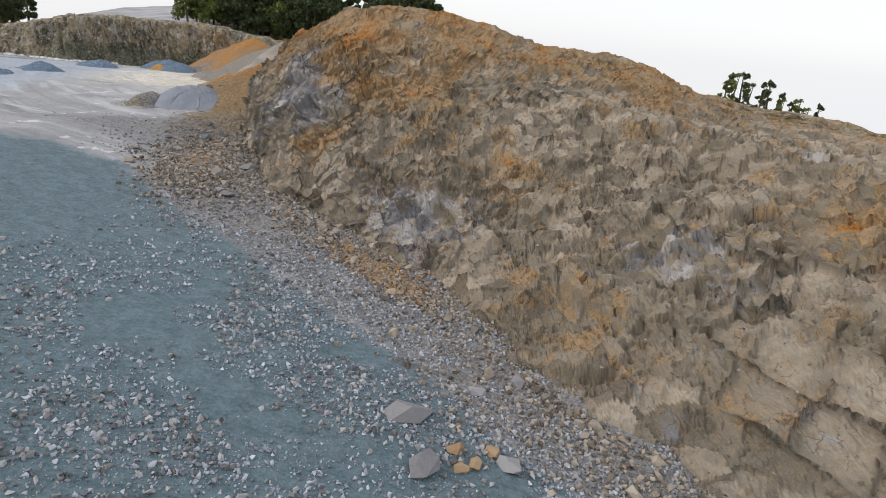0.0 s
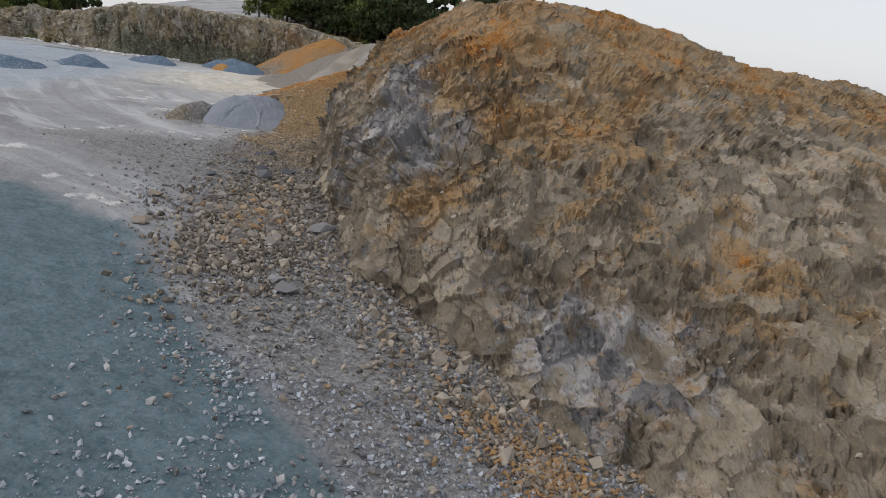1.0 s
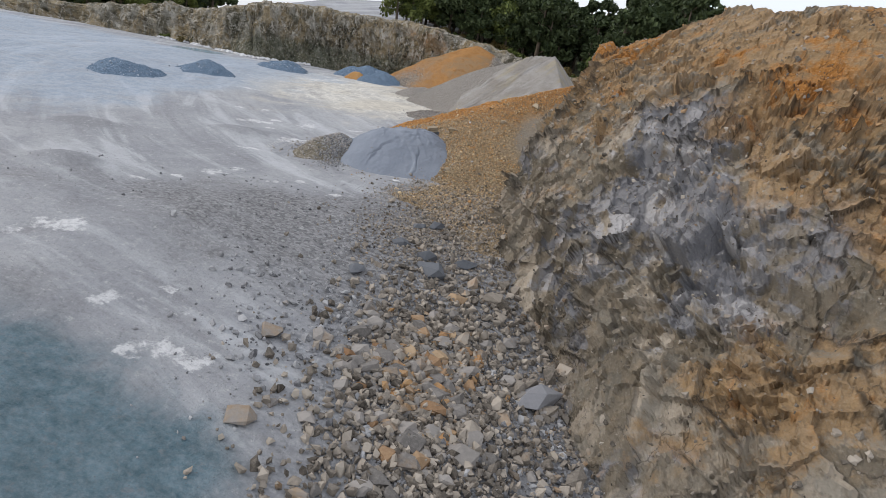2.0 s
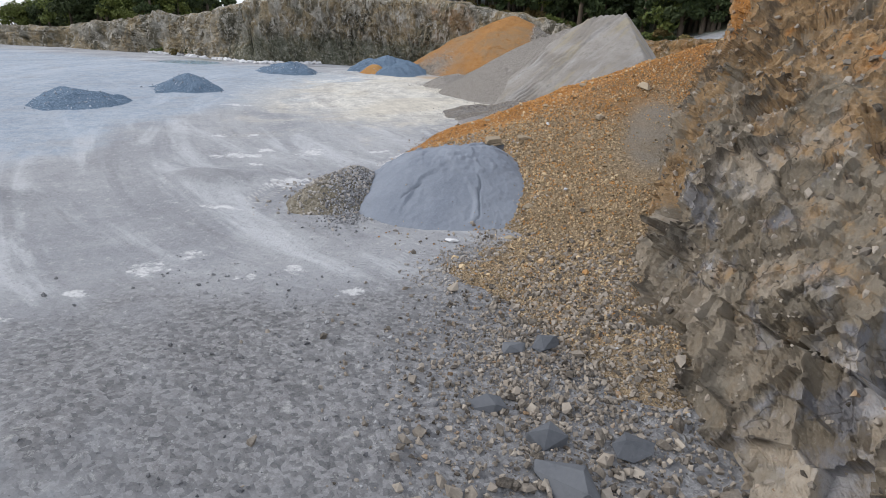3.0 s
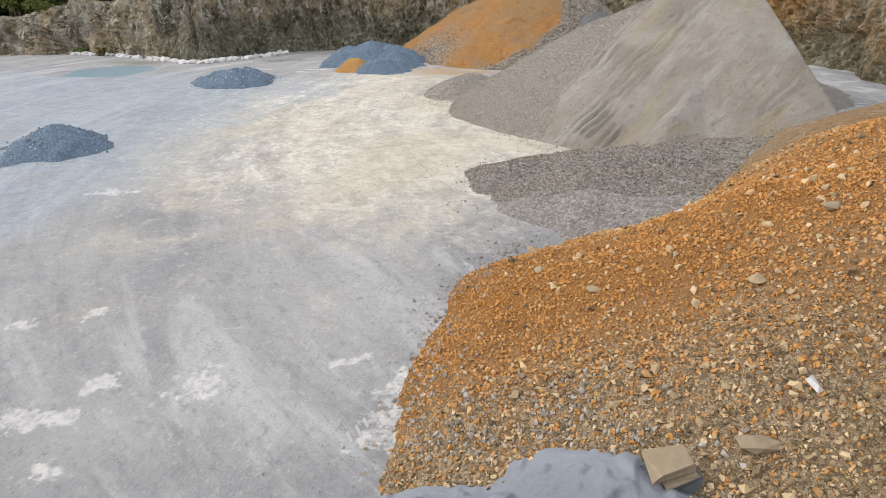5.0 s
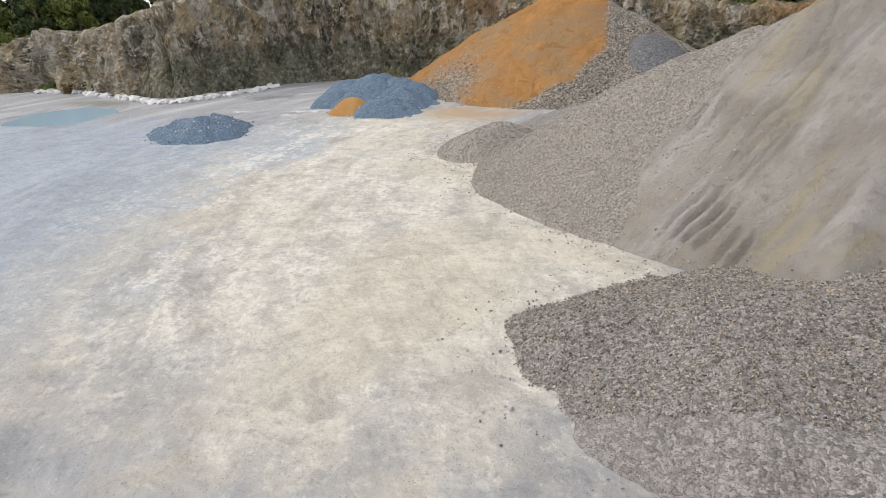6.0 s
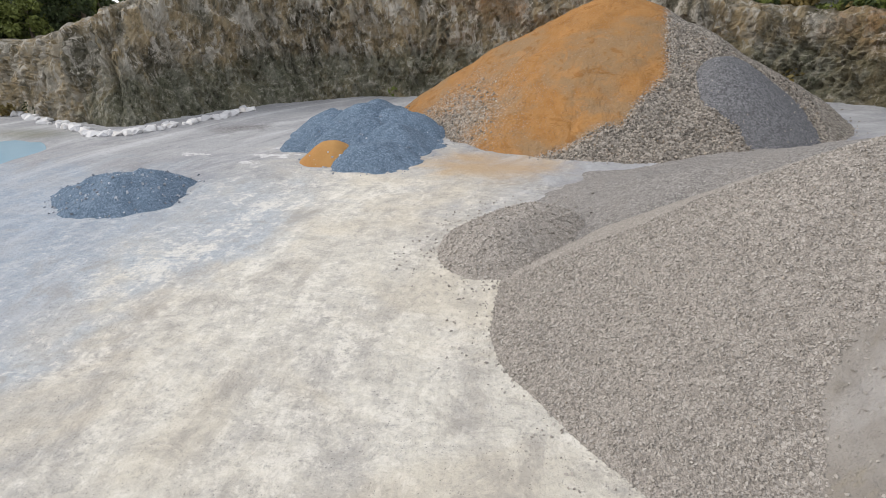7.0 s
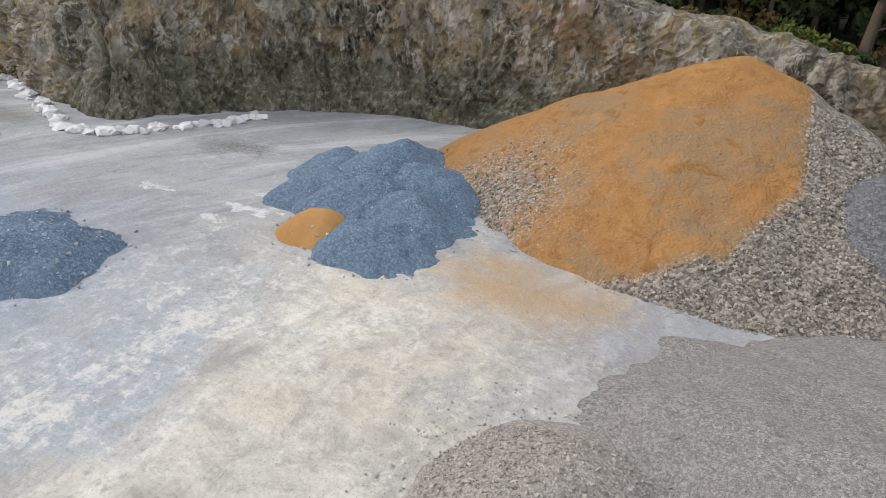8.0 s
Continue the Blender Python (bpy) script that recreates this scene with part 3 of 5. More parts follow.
def build_ground():
    core_x, core_y = np.arange(-46, 34, 0.32), np.arange(-34, 66, 0.32)
    grow = np.cumsum(0.35 * 1.11 ** np.arange(1, 62))
    xs = np.concatenate([core_x[0] - grow[::-1], core_x, core_x[-1] + grow])
    ys = np.concatenate([core_y[0] - grow[::-1], core_y, core_y[-1] + grow])

    ob = grid_mesh("ground", xs, ys, ground_height, ground_material())
    co = coordinates(ob)
    x, y = co[:, 0], co[:, 1]
    p = np.stack([x, y, 0 * x], -1)
    wob = 2.2 * fbm(p * 0.25, 3, 31)
    # A damp dark apron of fines beside the near face, a pale dusty haul way further on.
    rim = np.minimum(0.7, 0.6 - 0.85 * (x - 2.0)) + 0.45 * wob
    damp = 1 - sstep(-2.0, 1.2, y - rim)
    set_attribute(ob, "damp", np.clip(damp, 0, 1))
    pale = np.exp(-(((x + 11 + 0.15 * (y - 36)) / 7.0) ** 2) - ((y - 37) / 11.0) ** 2) + 0.75 * np.exp(-(((x + 5.5) / 3.5) ** 2) - ((y - 31.5) / 5.0) ** 2)
    set_attribute(ob, "pale", np.clip(pale, 0, 1))
    d_face, _ = line_distance(x, y, [(b[0], b[1]) for b in FACE_BASE])
    stony = np.exp(-((d_face / 3.8) ** 2)) * (1 - sstep(14, 18, y)) + 0.4 * (1 - sstep(-4, 4, y)) + 0.62 * np.exp(-(((x + 1.5) / 5.0) ** 2) - ((y - 9.0) / 3.6) ** 2) + 0.3 * (1 - sstep(7, 12, y + wob)) + 0.5 * np.exp(-(((x + 7.0) / 3.4) ** 2) - ((y - 44.6) / 2.0) ** 2) + 0.85 * np.exp(-(((x + 21.8) / 1.9) ** 2) - ((y - 50.8) / 1.2) ** 2) + 0.6 * np.exp(-(((x + 25.3) / 1.2) ** 2) - ((y - 47.4) / 0.7) ** 2)
    set_attribute(ob, "stony", np.clip(stony * (1 - 0.75 * damp), 0, 1))
    set_attribute(ob, "fines", sum(np.exp(-(((x - hx) / wide) ** 2) - ((y - hy) / deep) ** 2) for hx, hy, wide, deep, _ in HUMPS))
    set_attribute(ob, "cool", 0.8 * sstep(-9, -16, x + wob) * sstep(8, 18, y) * sstep(50, 40, y))
    set_attribute(ob, "spill", 0.85 * np.exp(-(((x + 9.6) / 3.0) ** 2) - ((y - 46.6) / 1.9) ** 2))
    d, side = line_distance(x, y, WALL_LINE)
    set_attribute(ob, "green", sstep(3, 9, d * side) * sstep(-16, -10, x + wob) + sstep(40, 70, d * side) + 0.6 * np.exp(-(((x + 31.5) / 4.0) ** 2) - ((y - 48.4) / 1.5) ** 2))
    return tagged(ob, "pale dusty grey quarry floor with damp dark fines", "quarry floor", kind="structure")


# ---- rock faces ----
FACE_BASE = [(44, -31.5, -6.4), (33, -22, -6.2), (24.6, -15.4, -4.8), (20, -11.6, -3.95), (17.6, -5.4, -3.5), (13.3, -1.8, -2.75), (9.7, 1.2, -2.05),
             (7.1, 5.2, -1.6), (4.7, 9.9, -0.55), (3.8, 13, -0.25), (4.05, 16.5, 0), (4.9, 20, 0.7), (6.6, 24, 2)]
FACE_MID = [(46.03, -27.55, -2.3), (35.03, -16.55, -1.8), (28.03, -9.05, -1), (22.03, -3.05, -1), (17.63, 0.05, -0.4), (13.63, 2.15, 0.2), (10.23, 4.45, 1.1),
            (7.5, 8.3, 1.5), (5.5, 11.2, 1.9), (4.75, 13.6, 2.3), (4.85, 16, 2.5), (5.4, 20, 3.4), (7, 24.5, 4.3)]
FACE_EDGE = [(50.03, -19.55, 2), (40.03, -8.55, 2.6), (32.03, -0.55, 2.7), (26.03, 4.45, 3.6), (20.53, 6.45, 3.7), (15.63, 6.85, 4.1), (11.93, 7.95, 4.4),
             (9.43, 9.85, 4.7), (7.71, 12.72, 5), (6.4, 15.5, 5), (6, 18, 5.2), (6.3, 21.7, 5.6), (8.2, 25.5, 5.8)]
FACE_RIDGE = [(62.03, 0.45, 3.2), (52.03, 6.45, 3.8), (44.03, 10.45, 3.2), (36.03, 12.45, 4.1), (29.03, 13.45, 6.4), (22.03, 13.45, 7), (17.03, 13.95, 8),
              (13.23, 14.65, 8.2), (11.21, 16.23, 7.9), (9.7, 18, 7.5), (8.5, 19.5, 7), (7.8, 22, 6.3), (9.5, 26, 6.2)]
FACE_BACK = [(90.03, 20.45, -7.8), (76.03, 28.45, -6.8), (64.03, 34.45, -5.8), (54.03, 38.45, -4.8), (46.03, 40.45, -3.8), (38.03, 40.45, -2.8), (31.03, 39.45, -1.3),
             (26.03, 37.45, 0.2), (23.02, 36.23, 1.1), (21, 36, 2), (19, 34, 3), (17, 32, 3.5), (14, 29, 4.5)]


def loft(name, rails, n_along, steps, material, relief, seed, fine=1.0, slabs=None, massive=None):
    """A rock surface drawn through rails, foot first, and broken into joints and blocks. relief: strength along the steps.
    slabs, massive: where the rock breaks into upright slabs, and into large smooth blocks."""
    lines = [along(r, n_along) for r in rails]
    rows, strength = [], []
    for k, count in enumerate(steps):
        a, b = lines[k], lines[k + 1]
        for j in range(count + (k == len(steps) - 1)):
            t = j / count
            rows.append(a * (1 - t) + b * t)
            strength.append(relief[k] * (1 - t) + relief[k + 1] * t)
    p = np.stack(rows)
    du, dv = np.gradient(p, axis=1), np.gradient(p, axis=0)
    normal = np.cross(du, dv)
    normal /= np.linalg.norm(normal, axis=-1, keepdims=True) + 1e-9
    for axis, reach in ((0, 9), (1, 12)):
        edge = [(0, 0)] * 3
        edge[axis] = (reach, reach)
        total = np.cumsum(np.pad(normal, edge, mode="edge"), axis=axis)
        count = total.shape[axis] - 2 * reach - 1
        normal = np.take(total, range(2 * reach + 1, 2 * reach + 1 + count), axis=axis) - np.take(total, range(count), axis=axis)
        normal = np.concatenate([np.take(normal, [0], axis=axis), normal], axis=axis)
    normal /= np.linalg.norm(normal, axis=-1, keepdims=True) + 1e-9
    flat, n = p.reshape(-1, 3), normal.reshape(-1, 3)
    s = np.repeat(np.array(strength), n_along)
    warp = np.stack([fbm(flat * 0.5, 3, seed + k) for k in (1, 2, 3)], -1)
    edge = 0.25 * fbm(flat * 0.7, 3, seed + 40)
    up = sstep(0.45, 0.55, slabs(*flat.T) + edge)[:, None] if slabs else np.zeros((len(flat), 1))
    whole = sstep(0.4, 0.6, massive(*flat.T) + edge) if massive else np.zeros(len(flat))
    big, _, _ = facets((flat + warp * 0.5) * (0.42, 0.42, 0.36) * fine, seed, 1.2)
    big = big.reshape(p.shape[:2])
    for _ in range(3):
        for axis in (0, 1):
            big = 0.6 * big + 0.2 * (np.roll(big, 1, axis) + np.roll(big, -1, axis))
    big = big.ravel()
    # Large blocks lie in staggered courses between open joints.
    course = (flat[:, 2] + 0.2 * flat[:, 0] + 0.35 * warp[:, 0] + 9) / 1.35
    row = np.floor(course)
    run = (0.68 * flat[:, 1] - 0.73 * flat[:, 0] + 0.45 * warp[:, 1]) / 2.1 + 3.7 * hash3(row, 0 * row, 0 * row, seed)[:, 0]
    col = np.floor(run)
    gap_z, gap_u = np.abs(course - row - 0.5), np.abs(run - col - 0.5)
    joint0 = np.maximum(sstep(0.44, 0.49, gap_z), sstep(0.455, 0.492, gap_u))
    piece = hash3(row, col, 0 * row, seed + 2)
    tone0, block = piece[:, 0], 0.6 * (piece[:, 1] - 0.5) + 0.35 * (piece[:, 2] - 0.5) * (run - col - 0.5)
    lean = flat + np.stack([0.25 * flat[:, 2], 0.1 * flat[:, 2], 0 * s], -1) * up
    mid, joint, tone = facets((lean + warp * 0.35) * np.concatenate([1.25 + 0.2 * up, 1.25 + 0.2 * up, 1.0 - 0.3 * up], 1) * fine, seed + 5, 0.9)
    small, joint2, tone2 = facets((lean + warp * 0.15) * np.concatenate([3.0 + 0.3 * up, 3.0 + 0.3 * up, 2.4 - 0.3 * up], 1) * fine, seed + 9, 1.1)
    tiny, _, _ = facets(flat * (7.5, 7.5, 6.0), seed + 13, 1.0)
    open_joint = sstep(-0.1, 0.15, fbm(flat * 0.6, 2, seed + 30))
    broken = 0.6 + 0.95 * sstep(-0.25, 0.3, fbm(flat * 0.35, 3, seed + 33))
    chipped = 0.45 + 0.95 * sstep(-0.2, 0.3, fbm(flat * 0.8, 3, seed + 36))
    move = 1.1 * fbm(flat * 0.22, 3, seed + 20) + 0.8 * big * (1 - 0.8 * whole) / fine + block * whole + 0.3 * fbm(flat * 0.9, 4, seed + 24) + (0.45 * mid - 0.2 * joint * open_joint) * broken * (1 - 0.7 * whole) / fine
    move += (0.26 * small - 0.11 * joint2) * chipped * (1 - 0.7 * whole) / fine + 0.09 * tiny * chipped - 0.42 * joint0 * whole
    flat = flat + n * (move * s)[:, None]
    i = np.arange(len(flat)).reshape(p.shape[:2])
    quads = np.stack([i[:-1, :-1], i[:-1, 1:], i[1:, 1:], i[1:, :-1]], -1).reshape(-1, 4)
    ob = mesh_object(name, flat, quads, material, smooth=False)
    set_attribute(ob, "tone", np.where(whole > 0.5, tone0, tone))
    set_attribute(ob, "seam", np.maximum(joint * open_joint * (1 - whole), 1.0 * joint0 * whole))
    set_attribute(ob, "tone2", tone2)
    return ob


def blobs_at(x, y, z, rows):
    """Soft patches: x, y, z, radius, weight."""
    total = np.zeros(len(x))
    for cx, cy, cz, r, w in rows:
        total += w * np.exp(-((x - cx) ** 2 + (y - cy) ** 2 + (z - cz) ** 2) / r**2)
    return total


# Orange weathering and clean grey breaks on the near face.
RUSTY = [(10.4, 3.7, 1.1, 1.5, 0.75), (7.9, 3.8, 0.6, 1.3, 0.35), (12.2, 7, 3.8, 1.4, 0.5), (6.7, 20.5, 6.2, 2.4, 0.4), (11.2, 11.6, 6.1, 2.4, 0.4), (20.1, 1.5, 1.3, 1.6, 0.75),
         (13.6, 5.9, 3.5, 1.6, 0.7), (33, -6, 1.1, 2, 0.7), (11, 3.9, 1.3, 1.1, 0.15), (4.3, 15.5, 1.3, 1.2, 0.45), (27, -5, 1.4, 1.4, 0.5), (10.5, 7.8, 3.6, 1, 0.45)]
CLEAN = [(9.4, 6, 2.5, 1.8, 0.8), (8.2, 8.7, 3.2, 1.9, 0.8), (8.4, 10.7, 5.2, 1.7, 0.7), (15.2, -1.2, -0.9, 1.7, 0.7), (25.7, -6.7, 0.1, 2.4, 0.6), (11.4, 6.8, 3.2, 0.9, 0.6),
         (34.8, 1.2, 3.3, 2, 0.5), (6, 8.6, 0.6, 1.5, 0.45), (28, -12, -3.2, 3, 0.1), (5.2, 13, 2, 1.5, 0.4), (17.5, -1.5, -0.3, 1.6, 0.4)]


def build_near_face():
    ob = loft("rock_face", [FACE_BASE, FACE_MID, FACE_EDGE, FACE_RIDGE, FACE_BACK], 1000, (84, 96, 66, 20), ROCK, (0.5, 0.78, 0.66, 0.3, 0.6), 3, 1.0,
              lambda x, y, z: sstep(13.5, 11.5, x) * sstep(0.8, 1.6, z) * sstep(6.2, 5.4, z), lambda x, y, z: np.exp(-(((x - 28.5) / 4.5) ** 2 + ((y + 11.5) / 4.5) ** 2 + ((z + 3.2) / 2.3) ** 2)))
    x, y, z = coordinates(ob).T
    clean = blobs_at(x, y, z, CLEAN)
    set_attribute(ob, "clean", clean + 0.03 + 0.14 * sstep(1.5, -1.5, z) * sstep(24, 16, x))
    set_attribute(ob, "rust", 0.02 + 0.58 * sstep(1.5, 6.0, z) + blobs_at(x, y, z, RUSTY) - 0.35 * clean)
    return tagged(ob, "broken brown quarry rock face with rust-orange stains", "rock face", kind="structure")


def build_far_wall():
    line = np.array(WALL_LINE[1:-1], float)
    step = np.gradient(line, axis=0)
    out = np.stack([-step[:, 1], step[:, 0]], -1) / np.hypot(step[:, 0], step[:, 1])[:, None]

    def rail(shift, lift, share):
        q = line + out * shift
        foot = floor_height(line[:, 0], line[:, 1]) - 0.4
        top = rim_height(line[:, 0])
        return np.column_stack([q, foot + (top - foot) * share + lift]).tolist()

    ob = loft("far_wall", [rail(-0.6, 0, 0), rail(0.4, 0, 0.45), rail(1.2, 0, 0.95), rail(2.4, 0.1, 1.0), rail(7, -0.7, 1.0)], 960, (20, 24, 8, 5), WALL_ROCK, (0.5, 1.0, 0.85, 0.4, 0.1), 40, 1.6, lambda x, y, z: 0 * x + 0.6)
    co = coordinates(ob)
    p = co * (0.18, 0.18, 0.05)
    rust = -0.05 + 0.4 * fbm(p, 3, 61) + 0.5 * np.exp(-(((co[:, 0] + 13.5) / 3.5) ** 2)) * sstep(0, 3, co[:, 2]) + 0.65 * sstep(1, 5, co[:, 0])
    set_attribute(ob, "rust", rust)
    set_attribute(ob, "moss", 0.75 * sstep(2.6, 0.2, co[:, 2]) * sstep(-34, -26, co[:, 0]) + 0.3 * sstep(-20, -30, co[:, 0]))
    return tagged(ob, "low quarry wall of brown and grey weathered rock", "quarry wall", kind="structure")


# ---- heaps ----
def heap_function(spine, slope, rough=0.12, seed=0, round_top=0.35, cuts=()):
    """The height of a tipped heap: the highest of the slopes that fall from its crest. cuts: planes (x, y, z, gx, gy) it is dug back to, the highest of them."""
    crest = np.array(spine, float)

    def height(gx, gy):
        p = np.stack([gx.ravel(), gy.ravel()], -1)
        best = np.full(len(p), -99.0)
        pairs = list(zip(crest[:-1], crest[1:])) if len(crest) > 1 else [(crest[0], crest[0] + (1e-3, 0, 0))]
        for a, b in pairs:
            d = b[:2] - a[:2]
            for t in np.linspace(0, 1, 9):
                c = a + (b - a) * t
                off = np.hypot(*(p - c[:2]).T)
                best = np.maximum(best, c[2] - slope * (np.sqrt(off**2 + round_top**2) - round_top))
        q = np.stack([p[:, 0], p[:, 1], 0 * best], -1)
        best += rough * fbm(q * 0.8, 4, seed) * 2 + 0.35 * rough * fbm(q * 3.5, 3, seed + 3)
        if cuts:
            dug = np.max([z + ax * (p[:, 0] - x) + ay * (p[:, 1] - y) for x, y, z, ax, ay in cuts], axis=0)
            best = np.minimum(best, dug + rough * fbm(q * 1.1, 3, seed + 8))
        return best.reshape(gx.shape)

    return height


def heap(name, spine, slope, material, label, category="heap", step=0.12, rough=0.12, seed=0, round_top=0.35, cuts=(), group="", shape=None):
    crest = np.array(spine, float)
    height = heap_function(spine, slope, rough, seed, round_top, cuts)
    if shape:
        height = shape(height)
    reach = (crest[:, 2].max() + 1.5) / slope + 0.8
    xs = np.arange(crest[:, 0].min() - reach, crest[:, 0].max() + reach, step)
    ys = np.arange(crest[:, 1].min() - reach, crest[:, 1].max() + reach, step)
    ob = grid_mesh(name, xs, ys, height, material, lambda x, y, z: z > floor_height(x, y) - 0.15)
    HEAPS[ob.name] = height
    BOXES[ob.name] = (xs[0], xs[-1], ys[0], ys[-1])
    return tagged(ob, label, category, group, "")


HEAPS, BOXES = {}, {}
near_face = build_near_face()
ground = build_ground()
far_wall = build_far_wall()


def slumped(height):
    """The dust heap's slip: a bowl let down a little behind an arc, and two thin open cracks."""
    def changed(gx, gy):
        z = height(gx, gy)
        x, y = gx.ravel(), gy.ravel()
        out = z.ravel().copy()
        q = np.stack([x, y, 0 * x], -1)
        bow = np.hypot((x + 0.75) / 0.92, (y - 15.5) / 1.3) + 0.16 * fbm(q * 2.2, 4, 90)
        out -= 0.075 * (1 - sstep(0.88, 0.97, bow)) * sstep(15.2, 16.0, y)
        inner = np.hypot((x + 0.72) / 0.6, (y - 15.2) / 1.15) + 0.2 * fbm(q * 2.4, 4, 93)
        out -= 0.025 * (1 - sstep(0.85, 1.1, inner)) * sstep(15.2, 16.0, y)
        for line in ([(-0.06, 16.7), (0.02, 16.45), (0.1, 16.2), (0.14, 15.9), (0.24, 15.5)], [(-1.4, 16.2), (-1.58, 16.0), (-1.76, 15.75)]):
            d, _ = line_distance(x + 0.14 * fbm(q * 4.0, 3, 95), y, line)
            out -= 0.1 * np.exp(-((d / 0.013) ** 2))
        out += 0.022 * fbm(q * 9.0, 4, 97) + 0.035 * fbm(q * 2.6, 3, 98) + 0.05 * sstep(0.1, 0.35, fbm(q * 4.2, 3, 99)) * sstep(16.2, 17.2, y)
        return out.reshape(gx.shape)

    return changed


def eased(height):
    """The debris slope drops off sooner on its far flank."""
    return lambda gx, gy: height(gx, gy) - 0.36 * np.maximum(gy - 23.8, 0) * sstep(3.5, -0.5, gx)


def gullied(height):
    """Rain gullies in two bunches low on the flank of the big mound, and shallow rills above them."""
    def changed(gx, gy):
        z = height(gx, gy)
        x, y = gx.ravel(), gy.ravel()
        q = np.stack([x, y, 0 * x], -1)
        bend = 0.1 * fbm(q * 1.2, 3, 128)
        u, v = 0.71 * x - 0.7 * y + bend, -0.7 * x - 0.71 * y
        out = z.ravel().copy()
        for x0, y0, half, size, gap, depth in ((-1.5, 33.2, 0.6, 0.5, 0.26, 0.2), (-1.0, 32.35, 0.4, 0.35, 0.3, 0.15), (-1.4, 35.6, 0.5, 0.4, 0.34, 0.1)):
            du, dv = u - (0.71 * x0 - 0.7 * y0), v - (-0.7 * x0 - 0.71 * y0)
            teeth = np.abs(((du / gap + 0.25 * fbm(q * 1.5, 2, 130)) % 1.0) - 0.5)
            out -= depth * sstep(0.3, 0.08, teeth) * np.exp(-((du / size) ** 4) - ((dv / half) ** 4))
        rill = np.abs(fbm(np.stack([u * 2.2, v * 0.35, 0 * u], -1), 3, 121))
        out -= 0.09 * sstep(0.1, 0.0, rill) * sstep(1.0, 2.0, out) * sstep(-0.2, 0.2, fbm(q * 0.6, 2, 133))
        out += 0.05 * fbm(q * 1.7, 4, 135)
        return out.reshape(gx.shape)

    return changed


talus = heap("debris_slope", [(8.3, 22.8, 5.0), (12, 24.5, 5.6)], 0.44, TALUS_GRAVEL, "rust-orange slope of broken stone below the rock face", "debris slope", 0.14, 0.1, 2, 1.5, ((1, 15.2, 0.0, 0.12, 0.42), (0.1, 14.4, 0.09, 0.07, 0.01)), shape=eased)
co = coordinates(talus)
set_attribute(talus, "rust", 0.02 + 0.75 * np.exp(-(((co[:, 1] - 23.2 - 0.35 * co[:, 0]) / 2.2) ** 2)) + 0.35 * sstep(18.5, 21, co[:, 1]))
set_attribute(talus, "mud", np.exp(-(((co[:, 0] - 4.1) / 0.9) ** 2) - ((co[:, 1] - 19.3) / 1.8) ** 2))
dust_heap = heap("dust_heap", [(-1.55, 17.4, 1.5), (-0.9, 17.5, 1.62), (-0.25, 17.9, 1.6), (-0.5, 18.6, 1.5)], 0.78, GREY_DUST, "smooth slumped heap of damp grey crusher dust", "heap", 0.026, 0.03, 4, 0.7, shape=slumped)
gravel_heap = heap("gravel_heap", [(-3.85, 16.05, 0.82), (-3.35, 16.65, 0.98)], 0.85, OLIVE_GRAVEL, "small olive-grey gravel heap beside the dust heap", "heap", 0.05, 0.06, 6, 0.35)
skirt = heap("grey_gravel_heap", [(-3.4, 29.4, 0.7), (-1.5, 29.8, 1.05), (3, 30.8, 1.35), (2.5, 28.6, 1.2), (-1.7, 28.4, 0.95), (-1.0, 27.5, 0.85), (2.5, 27.4, 1.1)], 0.36, GREY_GRAVEL, "long grey gravel heap at the foot of the big mound", "heap", 0.1, 0.09, 8, 0.4)
mound = heap("sand_mound", [(0.2, 31.0, 1.0), (1.1, 33.2, 2.0), (2.1, 35.0, 2.9), (2.9, 36.4, 3.95), (3.3, 37.3, 5), (0.9, 37.7, 4.5)], 0.69, MOUND_SAND, "big pale sand mound with eroded gullies", "mound", 0.065, 0.05, 11, 0.06, ((4.7, 36.5, 2.1, -1.35, 0.1),), shape=gullied)
ridge = heap("tan_gravel_heap", [(-5.5, 38.8, 0.9), (-4.5, 38.2, 1.75), (-3.1, 38, 2.6), (-1.7, 38, 3.3), (-0.2, 38.2, 3.9)], 0.63, TAN_GRAVEL, "long tan gravel heap with a sharp crest", "heap", 0.1, 0.05, 14, 0.25)
bank = heap("spoil_bank", [(-5.0, 42.6, 0.7), (-2.8, 42.1, 1.35), (-0.6, 41.8, 1.95), (0.8, 41.5, 2.3)], 0.36, BANK_DUST, "low bank of grey-tan spoil behind the gravel heaps", "bank", 0.1, 0.12, 22, 0.7)
low_heap = heap("low_gravel_heap", [(-7.6, 40.1, 0.75), (-7.1, 41, 0.75)], 0.6, TAN_GRAVEL, "low rounded brown gravel heap", "heap", 0.08, 0.05, 16, 0.5)
sand_heap = heap("orange_sand_heap", [(-12, 55.45, 1.45), (-10, 54.95, 2.55), (-6.3, 54.95, 4.05), (-5.3, 54.95, 3.85)], 0.62, None, "tall heap of orange sand tipped over grey-brown gravel", "heap", 0.1, 0.1, 18, 0.4)
sand_heap.data.materials.append(tipped_sand_material())
co = coordinates(sand_heap)
SAND_EDGE = [(-4.5, 57.4), (-4.4, 54.0), (-4.3, 51.2), (-5.6, 48.9), (-7.9, 47.8), (-11.5, 47.2)]


def sand_share(x, y):
    """How much orange sand covers the tall heap: sharp-edged on one side, thinning into gravel on the other."""
    d, side = line_distance(x, y, SAND_EDGE)
    return np.clip(sstep(-0.3, 0.35, -d * side) * (1 - 0.8 * np.exp(-(((x + 12.3) / 2.4) ** 2) - ((y - 50.2) / 2.8) ** 2)), 0, 1)


set_attribute(sand_heap, "sand", sand_share(co[:, 0], co[:, 1]))
